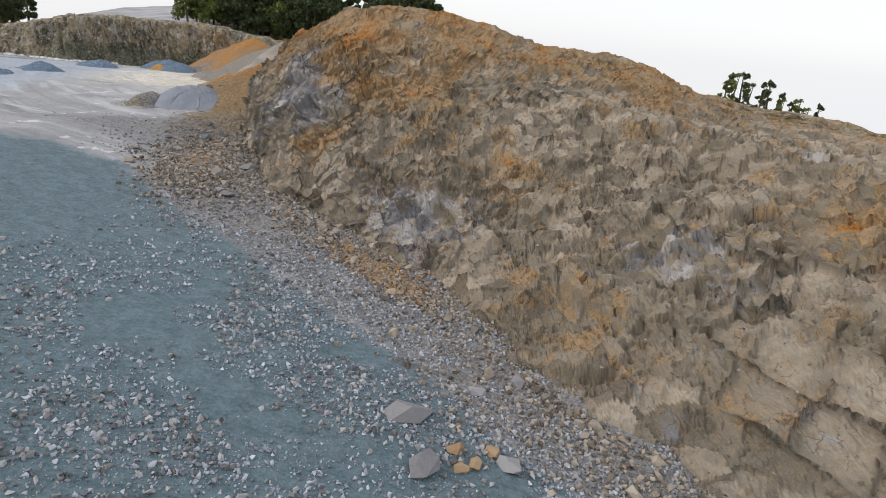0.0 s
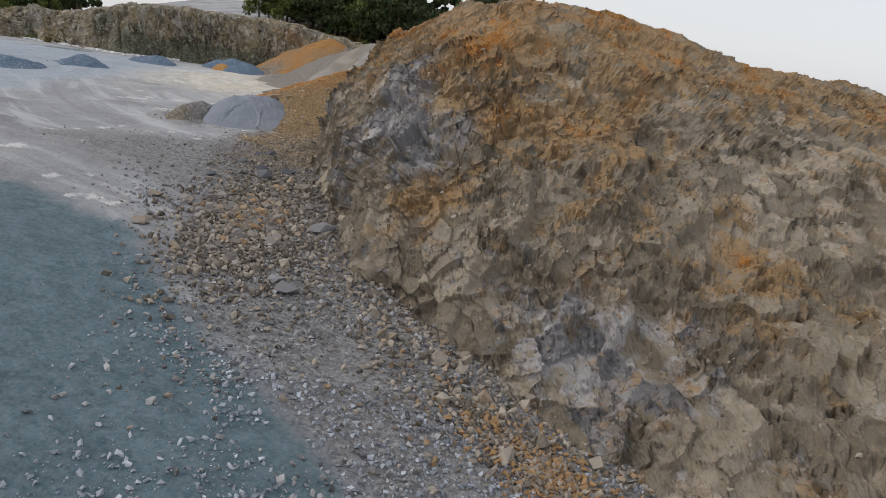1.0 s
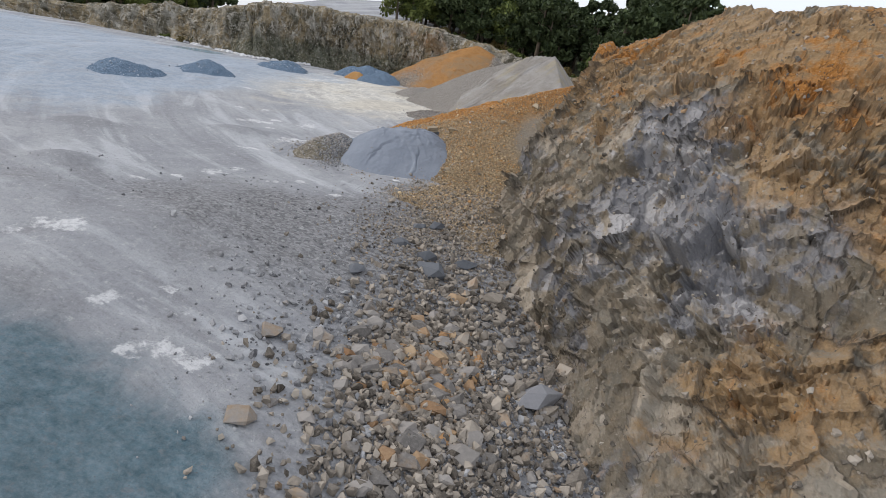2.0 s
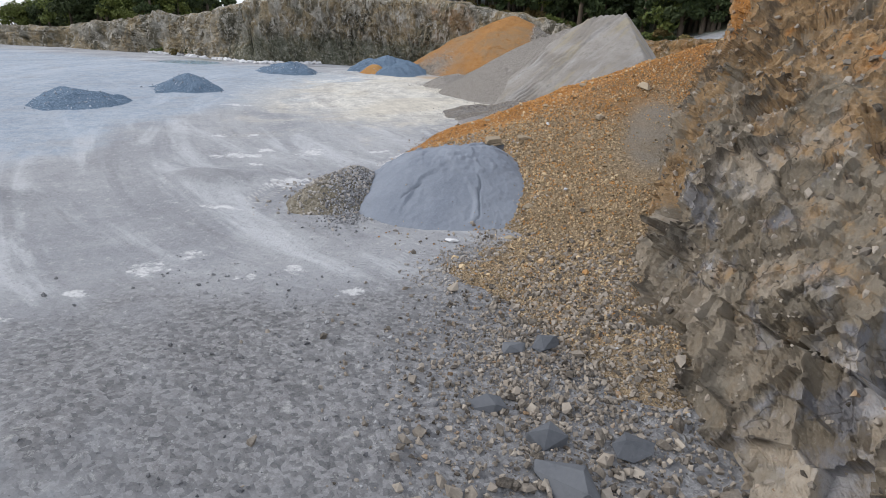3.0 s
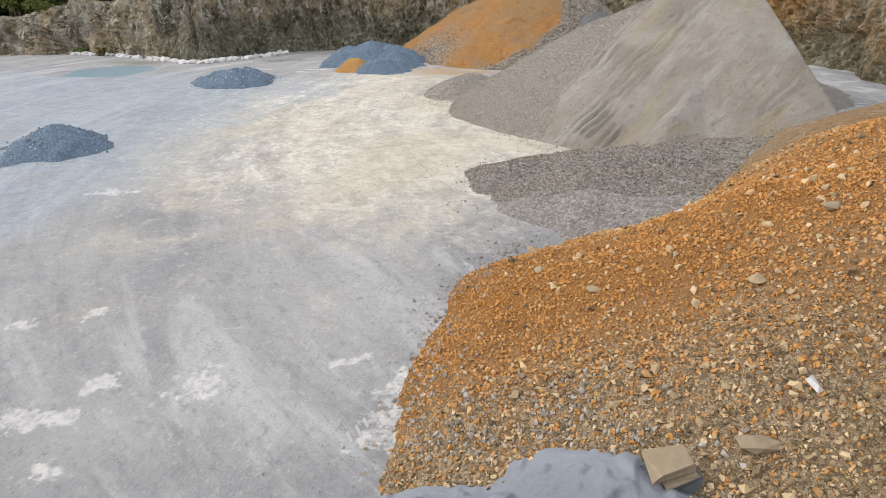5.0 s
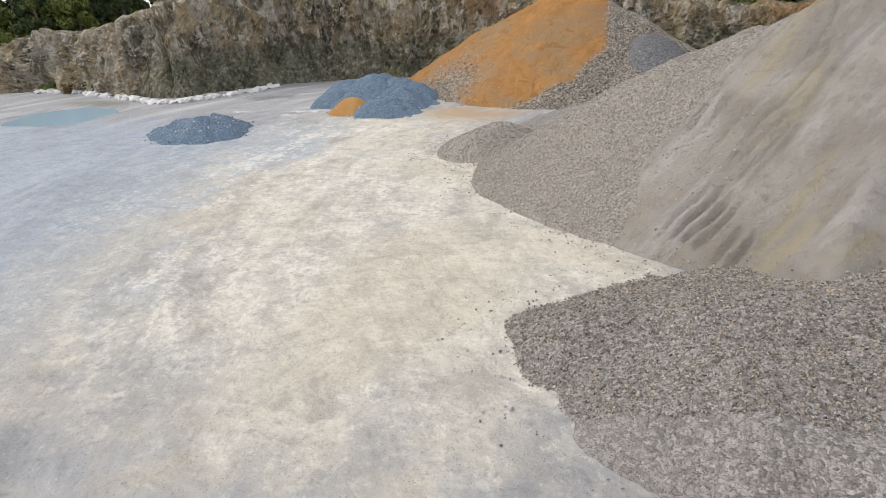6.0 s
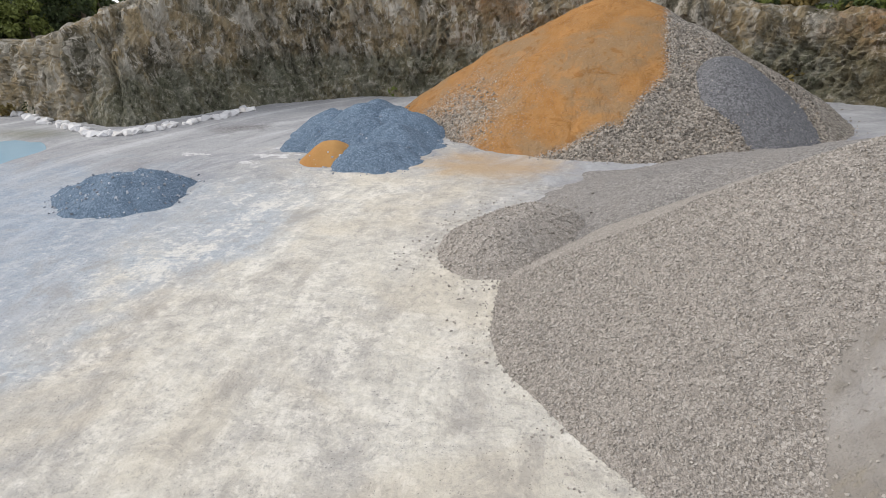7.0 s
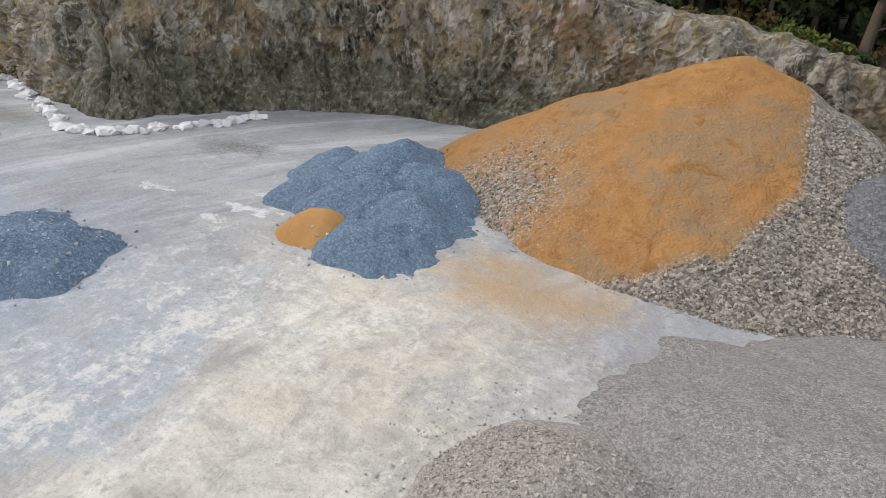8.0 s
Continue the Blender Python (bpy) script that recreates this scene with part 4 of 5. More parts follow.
dark_heap = heap("dark_gravel_heap", [(-2.6, 52.2, 2.1), (-2.2, 52.9, 2.0)], 0.78, DARK_GRAVEL, "dark grey gravel heap against the wall", "heap", 0.12, 0.05, 20, 0.4)
BLUES = [(-15.1, 46.6, 0.4), (-13.8, 46.3, 0.6), (-16.4, 48.5, 0.55), (-15, 48.3, 0.65), (-13.7, 48.1, 0.55), (-17, 50.4, 0.45), (-15.6, 50.5, 0.75), (-14.3, 50.4, 0.65), (-16.2, 52.4, 0.4)]
for n, (bx, by, bz) in enumerate(BLUES):
    heap("blue_gravel_heap", [(bx, by, bz - 0.1), (bx + 0.3, by + 0.2, bz - 0.1)], 0.64, BLUE_GRAVEL, "small blue-grey gravel heap among tipped loads", "heap", 0.08, 0.2, 30 + n, 0.45, group="tipped loads")
heap("small_orange_heap", [(-15.15, 46.35, 0.46), (-14.9, 46.4, 0.46)], 0.9, ORANGE_SAND, "little orange sand heap before the blue-grey loads", "heap", 0.08, 0.05, 45, 0.3)
for n, (bx, by, bz) in enumerate([(-19.5, 41.6, 0.7), (-18.6, 29.6, 1.0), (-19.4, 23.6, 1.1)]):
    heap("far_gravel_heap", [(bx, by, bz), (bx - 0.8, by + 0.4, bz - 0.1)], 0.5, BLUE_GRAVEL, "lone dark gravel heap on the yard", "heap", 0.1, 0.2, 50 + n, 0.35, group="lone heaps")


# ---- loose stone ----
def stone_shapes(count, corners, seed):
    """Angular broken stones: hulls of a few corners strewn over a ball, all with the same number of faces."""
    rng = np.random.default_rng(seed)
    shapes, faces = [], []
    while len(shapes) < count:
        golden = np.arange(corners) * 2.39996 + rng.random() * 6
        h = 1 - 2 * (np.arange(corners) + 0.5) / corners
        d = np.stack([np.cos(golden) * np.sqrt(1 - h * h), np.sin(golden) * np.sqrt(1 - h * h), h], -1) + rng.normal(size=(corners, 3)) * 0.26
        d /= np.linalg.norm(d, axis=1, keepdims=True)
        bm = bmesh.new()
        for v in d:
            bm.verts.new(v)
        bmesh.ops.convex_hull(bm, input=bm.verts[:])
        bmesh.ops.triangulate(bm, faces=bm.faces[:])
        bm.verts.index_update()
        tri = [[v.index for v in f.verts] for f in bm.faces]
        good = len(bm.verts) == corners and len(tri) == 2 * corners - 4
        co = np.array([v.co[:] for v in bm.verts])
        bm.free()
        if good:
            shapes.append(co * rng.uniform((0.85, 0.6, 0.4), (1.3, 1.0, 0.75)))
            faces.append(tri)
    return shapes, np.array(faces)


def turns(n, rng):
    q = rng.normal(size=(n, 4))
    q /= np.linalg.norm(q, axis=1, keepdims=True)
    w, x, y, z = q.T
    return np.stack([1 - 2 * (y * y + z * z), 2 * (x * y - z * w), 2 * (x * z + y * w), 2 * (x * y + z * w), 1 - 2 * (x * x + z * z), 2 * (y * z - x * w),
                     2 * (x * z - y * w), 2 * (y * z + x * w), 1 - 2 * (x * x + y * y)], -1).reshape(-1, 3, 3)


SMALL, SMALL_FACES = stone_shapes(18, 8, 5)
TINY, TINY_FACES = stone_shapes(18, 6, 7)
LARGE, LARGE_FACES = stone_shapes(20, 11, 6)


def stone_material(name, dark, light, tint, tint_share, by_object=False):
    m = Nodes(name, 0.9, 0.25)
    pick = m.node("ShaderNodeObjectInfo").outputs["Random"] if by_object else m.node("ShaderNodeNewGeometry").outputs["Random Per Island"]
    grain, mid = m.noise(16.0, 6.0, 0.7), m.noise(3.0, 5.0, 0.65)
    other = m.math("FRACT", m.math("MULTIPLY", pick, 17.31))
    colour = m.mix(pick, dark, light)
    hue = m.math("ADD", other, m.math("MULTIPLY", m.attribute("rust"), 1.0))
    colour = m.mix(m.ramp(m.math("MULTIPLY_ADD", m.math("SUBTRACT", mid, 0.5), 0.5, hue), 1.0 - tint_share, 1.25 - tint_share, 0.0, 0.9), colour, tint)
    colour = m.mix(m.ramp(grain, 0.35, 0.75, 0.0, 0.35), colour, (light[0] * 1.1, light[1] * 1.1, light[2] * 1.1))
    colour = m.mix(m.ramp(mid, 0.5, 0.75, 0.0, 0.4), colour, (dark[0] * 0.8, dark[1] * 0.8, dark[2] * 0.8))
    return m.done(colour, m.relief(grain, 0.5, 0.02))


GREY_STONE = stone_material("loose_grey_stone", (0.06, 0.06, 0.065), (0.44, 0.435, 0.435), (0.3, 0.21, 0.11), 0.06)
BROWN_STONE = stone_material("loose_brown_stone", (0.05, 0.042, 0.034), (0.42, 0.365, 0.3), (0.36, 0.2, 0.075), 0.12)
RUSTY_ROCK = stone_material("rusty_rock", (0.22, 0.12, 0.06), (0.4, 0.29, 0.18), (0.36, 0.18, 0.06), 0.25, True)
BUFF_ROCK = stone_material("buff_rock", (0.27, 0.21, 0.14), (0.44, 0.37, 0.27), (0.4, 0.29, 0.16), 0.2, True)
GREY_ROCK = stone_material("grey_rock", (0.17, 0.168, 0.178), (0.3, 0.295, 0.3), (0.24, 0.21, 0.18), 0.1, True)
DARK_ROCK = stone_material("dark_rock", (0.07, 0.075, 0.085), (0.15, 0.155, 0.165), (0.12, 0.11, 0.1), 0.1, True)
RUST_STONE = stone_material("loose_rusty_stone", (0.07, 0.048, 0.028), (0.68, 0.52, 0.32), (0.52, 0.23, 0.045), 0.36)
TAN_STONE = stone_material("loose_tan_stone", (0.22, 0.2, 0.175), (0.46, 0.425, 0.385), (0.34, 0.26, 0.17), 0.08)
FLANK_STONE = stone_material("loose_flank_stone", (0.07, 0.063, 0.055), (0.46, 0.41, 0.35), (0.34, 0.24, 0.14), 0.12)
BLUE_STONE = stone_material("loose_blue_grey_stone", (0.1, 0.115, 0.14), (0.52, 0.55, 0.6), (0.3, 0.32, 0.35), 0.1)
SINGLE_STONE = stone_material("single_stone", (0.12, 0.11, 0.1), (0.34, 0.31, 0.28), (0.36, 0.22, 0.09), 0.14, True)
WHITE_STONE = stone_material("white_stone", (0.44, 0.44, 0.455), (0.7, 0.69, 0.68), (0.6, 0.55, 0.48), 0.15, True)


def top_of(x, y):
    """The highest surface of floor and heaps under a plan point."""
    z = ground_height(x, y)
    for key, height in HEAPS.items():
        x0, x1, y0, y1 = BOXES[key]
        near = (x > x0) & (x < x1) & (y > y0) & (y < y1)
        if near.any():
            z[near] = np.maximum(z[near], height(x[near], y[near]))
    return z


def off_dust(x, y, keep=0.0):
    """Drop the plan points that lie on the smooth dust heap."""
    good = (HEAPS["dust_heap"](x, y) < top_of(x, y) - 0.01) | (np.arange(len(x)) % 100 < keep * 100)
    return x[good], y[good]


def rubble(name, x, y, z, size, material, label, seed, rust=None, sink=0.25, tiny=False):
    """Uncountable loose stones as one mesh."""
    rng = np.random.default_rng(seed)
    n = len(x)
    forms, form_faces = (TINY, TINY_FACES) if tiny else (SMALL, SMALL_FACES)
    kind = rng.integers(0, len(forms), n)
    shapes = np.stack(forms)[kind] * size[:, None, None]
    spun = np.einsum("nij,nvj->nvi", turns(n, rng), shapes)
    spun += np.stack([x, y, z + size * (0.5 - sink)], -1)[:, None]
    per = spun.shape[1]
    verts = spun.reshape(-1, 3)
    faces = (form_faces[kind] + (np.arange(n) * per)[:, None, None]).reshape(-1, 3)
    me = bpy.data.meshes.new(name)
    me.vertices.add(len(verts))
    me.vertices.foreach_set("co", verts.astype(np.float32).ravel())
    me.loops.add(len(faces) * 3)
    me.loops.foreach_set("vertex_index", faces.astype(np.int32).ravel())
    me.polygons.add(len(faces))
    me.polygons.foreach_set("loop_start", np.arange(0, len(faces) * 3, 3, dtype=np.int32))
    me.polygons.foreach_set("use_smooth", np.zeros(len(faces), bool))
    me.update(calc_edges=True)
    me.materials.append(material)
    ob = new(name, me)
    set_attribute(ob, "rust", np.repeat(np.zeros(n) if rust is None else rust, per))
    return tagged(ob, label, "stones", kind="stuff")


def sizes(n, small, large, rng, power=3.0):
    return small + (large - small) * rng.random(n) ** power


def beside_line(n, line, reach, rng, y_from, y_to):
    """Random plan points beside a line: reach gives how far to its two sides, thinning outwards."""
    p = along([(*q[:2], 0) for q in line], 1200)[:, :2]
    p = p[(p[:, 1] > y_from) & (p[:, 1] < y_to)]
    d = np.gradient(p, axis=0)
    side = np.stack([-d[:, 1], d[:, 0]], -1) / np.hypot(d[:, 0], d[:, 1])[:, None]
    i = rng.integers(0, len(p), n)
    off = np.where(rng.random(n) < 0.3, -rng.random(n) * reach[1], np.abs(rng.normal(size=n)) * 0.5 * reach[0])
    q = p[i] + side[i] * off[:, None] + rng.normal(size=(n, 2)) * 0.12
    return q[:, 0], q[:, 1]


rng = np.random.default_rng(11)
# Foot of the near face: a band of broken brown stone, orange in one spill.
x, y = beside_line(18000, FACE_BASE, (3.8, 0.8), rng, -24, 15.5)
rust = 0.75 * np.exp(-(((x - 14.3) / 1.9) ** 2) - ((y + 4.9) / 1.6) ** 2) + 0.45 * np.exp(-(((x - 4.3) / 1.3) ** 2) - ((y - 4.0) / 1.8) ** 2)
rubble("rubble_at_rock_face", x, y, top_of(x, y), sizes(18000, 0.025, 0.14, rng, 4.0) * np.where(y > 8.5, 0.6, 1.0), BROWN_STONE, "loose broken brown and grey stone below the rock face", 21, rust)
x = rng.normal(4.6, 1.15, 5200)
y = rng.normal(3.2, 2.6, 5200) + 0.9 * (4.6 - x)
rubble("rubble_pile", x, y, top_of(x, y) + 0.05 * rng.random(5200), sizes(5200, 0.03, 0.14, rng, 2.6), BROWN_STONE, "pile of angular brown and buff rubble below the rock face", 49, 0.5 * np.exp(-(((x - 4.3) / 0.9) ** 2) - ((y - 4.0) / 1.2) ** 2) - 0.1)
# Chippings strewn over the near yard.
x, y = rng.uniform(-9, 24, 80000), rng.uniform(-23, 12, 80000)
patchy = fbm(np.stack([x * 0.35, y * 0.35, 0 * x], -1), 3, 140)
left = x + 0.62 * y
keep = ((left > 3.2 - 6.0 * sstep(-6, -12, y) + 1.2 * rng.normal(size=len(x))) & ((y < 6) | (rng.random(len(x)) < 0.35)) | ((y > 6) & (rng.random(len(x)) < 0.12))) & (patchy > -0.1 - 0.3 * rng.random(len(x)) ** 3)
x, y = x[keep], y[keep]
rubble("chippings_on_yard", x, y, top_of(x, y), sizes(len(x), 0.025, 0.12, rng, 4.0) * np.where(y > 6, 0.5, 1.0), GREY_STONE, "grey stone chippings strewn over the yard", 22)
x, y = rng.uniform(2, 24, 36000), rng.uniform(-23, -4, 36000)
keep = (x + 0.62 * y > 3.5 - 6.5 * sstep(-6, -12, y) + 1.5 * rng.normal(size=len(x))) & (fbm(np.stack([x * 0.5, y * 0.5, 0 * x], -1), 3, 141) > -0.12)
x, y = x[keep], y[keep]
rubble("sharp_chippings", x, y, top_of(x, y), sizes(len(x), 0.02, 0.1, rng, 3.0), BLUE_STONE, "blue-grey sharp chippings strewn below the rock face", 35, None, 0.25, True)
# A spill of rusty stone.
x = rng.normal(14.6, 1.3, 2400)
y = -5.1 - 0.75 * (x - 14.6) + rng.normal(size=2400) * 0.7
rubble("rusty_spill", x, y, top_of(x, y) + 0.02, sizes(2400, 0.03, 0.13, rng, 2.5), BROWN_STONE, "spill of rusty brown broken stone below the rock face", 36, 0.75 * rng.random(2400))
# Darker stone at the end of the face.
x, y = rng.normal(2.6, 1.0, 8000), rng.normal(11.0, 1.6, 8000)
rubble("dark_rubble", x, y, top_of(x, y), sizes(8000, 0.015, 0.065, rng, 4.0), BROWN_STONE, "dark brown broken stone scattered on the floor", 23)
# The debris slope.
x, y = rng.uniform(-3.6, 7, 140000), 11.2 + 16.5 * rng.random(140000) ** 1.25
zt = HEAPS["debris_slope"](x, y)
others = top_of(x, y)
keep = (zt > others - 0.02) & (zt > ground_height(x, y) - 0.05 + 0.15 * rng.random(len(x)))
mud = np.hypot((x - 4.1) / 1.0, (y - 19.3) / 1.8) + 1.1 * fbm(np.stack([x, y, 0 * x], -1) * 0.9, 4, 150)
keep &= rng.random(len(x)) > 0.96 * (1 - sstep(0.5, 1.35, mud))
x, y, zt = x[keep], y[keep], zt[keep]
rust = -0.14 + 0.14 * sstep(15.5, 18, y) + 0.55 * np.exp(-(((y - 23.2 - 0.35 * x) / 2.2) ** 2)) + 0.28 * sstep(18.5, 21.5, y)
rubble("stones_on_debris_slope", x, y, zt, sizes(len(x), 0.012, 0.048, rng, 3.0) * (0.75 + 0.25 * sstep(14, 16, y)), RUST_STONE, "rusty and buff broken stones on the debris slope", 24, rust, 0.25, True)
x, y = rng.uniform(-2.5, 6, 1500), rng.uniform(12.5, 25.5, 1500)
zt = HEAPS["debris_slope"](x, y)
keep = (zt > top_of(x, y) - 0.02) & (np.hypot((x - 4.1) / 1.0, (y - 19.3) / 1.8) > 1.1)
rubble("large_stones_on_debris_slope", x[keep], y[keep], zt[keep], sizes(int(keep.sum()), 0.035, 0.085, rng, 3.0), RUST_STONE, "larger buff stones strewn on the debris slope", 47, 0 * x[keep] - 0.2, 0.2)
# Stones round the edge of the debris slope on the flat.
x, y = beside_line(2600, [(-0.1, 12.4), (0.3, 13.4), (0.7, 14.4), (0.8, 15.8), (0.9, 17.4), (-0.8, 19.8), (-2.6, 19.6), (-3.1, 21.2), (-3.2, 23.5), (-2.4, 25.6)], (0.55, 0.5), rng, 0, 40)
x, y = off_dust(x, y)
rubble("edge_stones", x, y, top_of(x, y), sizes(len(x), 0.015, 0.055, rng, 3.0), TAN_STONE, "buff stones spilled along the foot of the debris slope", 25)
# Grey stone on one side of the small heap.
x, y = rng.normal(-3.0, 0.36, 2200), rng.normal(16.0, 0.7, 2200)
x, y = off_dust(x, y)
rubble("stones_on_gravel_heap", x, y, top_of(x, y), sizes(len(x), 0.02, 0.055, rng, 2.0), GREY_STONE, "clean blue-grey stones on the gravel heap", 26)
x, y = off_dust(rng.normal(-3.7, 0.75, 700), rng.normal(16.4, 0.8, 700))
rubble("stones_round_gravel_heap", x, y, top_of(x, y), sizes(len(x), 0.025, 0.08, rng, 2.0), TAN_STONE, "small buff stones round the gravel heap", 27)


def on_heap(name, count, box, rng, spill=0.02):
    x, y = rng.uniform(box[0], box[1], count), rng.uniform(box[2], box[3], count)
    z = HEAPS[name](x, y)
    keep = (z >= top_of(x, y) - spill) & (z > floor_height(x, y) - 0.1)
    return x[keep], y[keep], z[keep]


x, y, z = on_heap("tan_gravel_heap", 60000, (-8.5, 1.5, 31, 38.5), rng)
rubble("stones_on_tan_heap", x, y, z, sizes(len(x), 0.014, 0.036, rng, 1.6), TAN_STONE, "even tan gravel on the long heap", 28, None, 0.25, True)
x, y, z = on_heap("grey_gravel_heap", 30000, (-6, 3, 27.5, 33), rng)
rubble("stones_on_grey_heap", x, y, z, sizes(len(x), 0.014, 0.036, rng, 1.6), FLANK_STONE, "even grey gravel on the low heap", 29, None, 0.25, True)
x, y, z = on_heap("orange_sand_heap", 16000, (-14, 1, 46, 54), rng)
keep = sand_share(x, y) < 0.15 + 0.6 * rng.random(len(x)) ** 2
rubble("stones_on_sand_heap", x[keep], y[keep], z[keep], sizes(int(keep.sum()), 0.03, 0.075, rng, 1.6), FLANK_STONE, "grey-brown gravel on the flanks of the orange heap", 30)
x, y, z = on_heap("low_gravel_heap", 4000, (-9, -5, 37, 42), rng)
rubble("stones_on_low_heap", x, y, z, sizes(len(x), 0.02, 0.05, rng, 1.6), TAN_STONE, "fine brown gravel on the low heap", 31, None, 0.25, True)
for heap_name in [k for k in HEAPS if k.startswith("far_gravel_heap")]:
    x0, x1, y0, y1 = BOXES[heap_name]
    x, y, z = on_heap(heap_name, 1500, (x0, x1, y0, y1), rng)
    rubble("stones_on_far_heap", x, y, z, sizes(len(x), 0.03, 0.07, rng, 2.0), BLUE_STONE, "blue-grey gravel on a lone heap", 32)


def foot_stones(heap_name, count, material, label, seed, size=0.04, reach=0.3):
    """Single stones that rolled off a heap and lie thinly round its foot."""
    x0, x1, y0, y1 = BOXES[heap_name]
    x, y = rng.uniform(x0, x1, count), rng.uniform(y0, y1, count)
    below = top_of(x, y) - HEAPS[heap_name](x, y)
    keep = (below > 0.015) & (below < 0.015 + reach * rng.random(count) ** 2)
    x, y = x[keep], y[keep]
    if len(x) > 5:
        rubble("stones_round_heap", x, y, top_of(x, y), sizes(len(x), 0.012, size, rng, 2.0), material, label, seed, None, 0.25, True)


foot_stones("tan_gravel_heap", 40000, TAN_STONE, "tan gravel rolled off the long heap", 41, 0.04, 0.7)
foot_stones("low_gravel_heap", 9000, TAN_STONE, "tan gravel rolled off the low heap", 42, 0.045, 0.7)
foot_stones("grey_gravel_heap", 20000, GREY_STONE, "grey gravel rolled off the low heap", 43, 0.04, 0.45)
foot_stones("orange_sand_heap", 16000, TAN_STONE, "gravel rolled off the orange heap", 44, 0.07)
foot_stones("debris_slope", 40000, RUST_STONE, "rusty stones rolled off the debris slope", 45, 0.045, 0.22)
for heap_name in [k for k in HEAPS if k.startswith(("far_gravel_heap", "blue_gravel_heap"))]:
    foot_stones(heap_name, 1800, BLUE_STONE, "blue-grey gravel rolled off a heap", 46, 0.07)
# Stone lying on the ledges of the near face.
c = coordinates(near_face)
pick = rng.integers(0, 1000 * 247, 9000)
c = c[pick]
keep = (c[:, 1] < 24) & (c[:, 0] < 40)
c = c[keep]
rubble("stones_on_rock_face", c[:, 0], c[:, 1], c[:, 2], sizes(len(c), 0.025, 0.1, rng, 4.0), BROWN_STONE, "broken stone caught on the rock face", 33, 0.25 * sstep(2, 6, c[:, 2]), 0.45)


# ---- rocks that can be told apart ----
ROCK_MESHES = {}


def rock_mesh(index, material):
    key = (index % len(LARGE), material.name)
    if key not in ROCK_MESHES:
        me = bpy.data.meshes.new("rock")
        me.from_pydata(LARGE[key[0]].tolist(), [], LARGE_FACES[key[0]].tolist())
        me.update()
        me.materials.append(material)
        ROCK_MESHES[key] = me
    return ROCK_MESHES[key]


def place_rocks(name, rows, label, category="rock", group="", material=SINGLE_STONE, sink=0.3, flat=(1, 1, 1)):
    """One object for each row of x, y, size, turn."""
    rows = np.array(rows, float)
    heights = top_of(rows[:, 0].copy(), rows[:, 1].copy())
    for n, ((x, y, size, turn), z) in enumerate(zip(rows.tolist(), heights.tolist())):
        ob = new(name, rock_mesh(n * 7 + len(rows), material))
        ob.matrix_world = pose(x, y, z + size * (0.5 - sink), 0, 0, turn) @ Matrix.Diagonal((size * flat[0], size * flat[1], size * flat[2], 1))
        tagged(ob, label, category, group)


x, y = beside_line(420, FACE_BASE, (3.6, 0.5), rng, -24, 9)
rubble("rocks_at_rock_face", x, y, top_of(x, y), sizes(420, 0.09, 0.3, rng, 2.4), BROWN_STONE, "angular brown-grey rocks in the rubble below the rock face", 48, 0 * x, 0.3)
x, y = rng.normal(4.4, 1.0, 180), rng.normal(3.4, 1.7, 180)
place_rocks("rock", np.column_stack([x, y, 0.1 + 0.2 * rng.random(180) ** 1.7, rng.uniform(0, 360, 180)]), "angular buff rock in the rubble below the rock face", group="fallen rocks")
x, y = rng.normal(4.3, 0.6, 40), rng.normal(3.9, 1.3, 40)
place_rocks("rock", np.column_stack([x, y, 0.09 + 0.18 * rng.random(40), rng.uniform(0, 360, 40)]), "rust-orange angular rock in the rubble", group="rusty rocks", material=RUSTY_ROCK)
place_rocks("boulder", [(15.95, -14.4, 0.58, 20), (16.4, -16.3, 0.54, 75), (18.6, -15.6, 0.42, 130), (18.0, -12.4, 0.3, 10), (6.6, 4.9, 0.5, 50), (19.4, -11.4, 0.36, 80), (7.0, -0.4, 0.42, 10), (6.6, 0.0, 0.34, 60)],
            "large angular grey boulder lying on loose stone", "boulder", "boulders", GREY_ROCK, flat=(1.1, 0.95, 1.0))
place_rocks("boulder", [(3.15, 8.3, 0.46, 140), (2.8, 9.0, 0.3, 30), (1.9, 9.3, 0.24, 10), (2.5, 11.1, 0.26, 60), (1.5, 7.0, 0.3, 100), (3.9, 9.2, 0.34, 200), (2.0, 10.8, 0.2, 40)],
            "dark blue-grey angular boulder in the rubble", "boulder", "dark boulders", DARK_ROCK, flat=(1.1, 0.95, 0.95))
place_rocks("rock", [(17.2, -15.4, 0.3, 20), (17.7, -15.8, 0.24, 70), (18.2, -15.2, 0.3, 110), (17.3, -16.1, 0.22, 10)], "buff ochre rock among grey chippings", group="buff rocks", material=RUSTY_ROCK)
place_rocks("stone", [(0.64, 19.2, 0.18, 0), (2.6, 20.0, 0.2, 61), (3.7, 21.5, 0.24, 120), (-1.9, 23.0, 0.12, 80), (-1.0, 22.0, 0.12, 10), (0.9, 21.4, 0.12, 50), (1.6, 18.2, 0.13, 90), (-2.2, 24.6, 0.13, 140), (1.9, 22.6, 0.14, 30), (1.3, 16.4, 0.13, 44), (1.1, 15.2, 0.12, 15)],
            "buff stone lying on the debris slope", "stone", "stones on the slope", BUFF_ROCK, flat=(1.15, 0.95, 0.85))


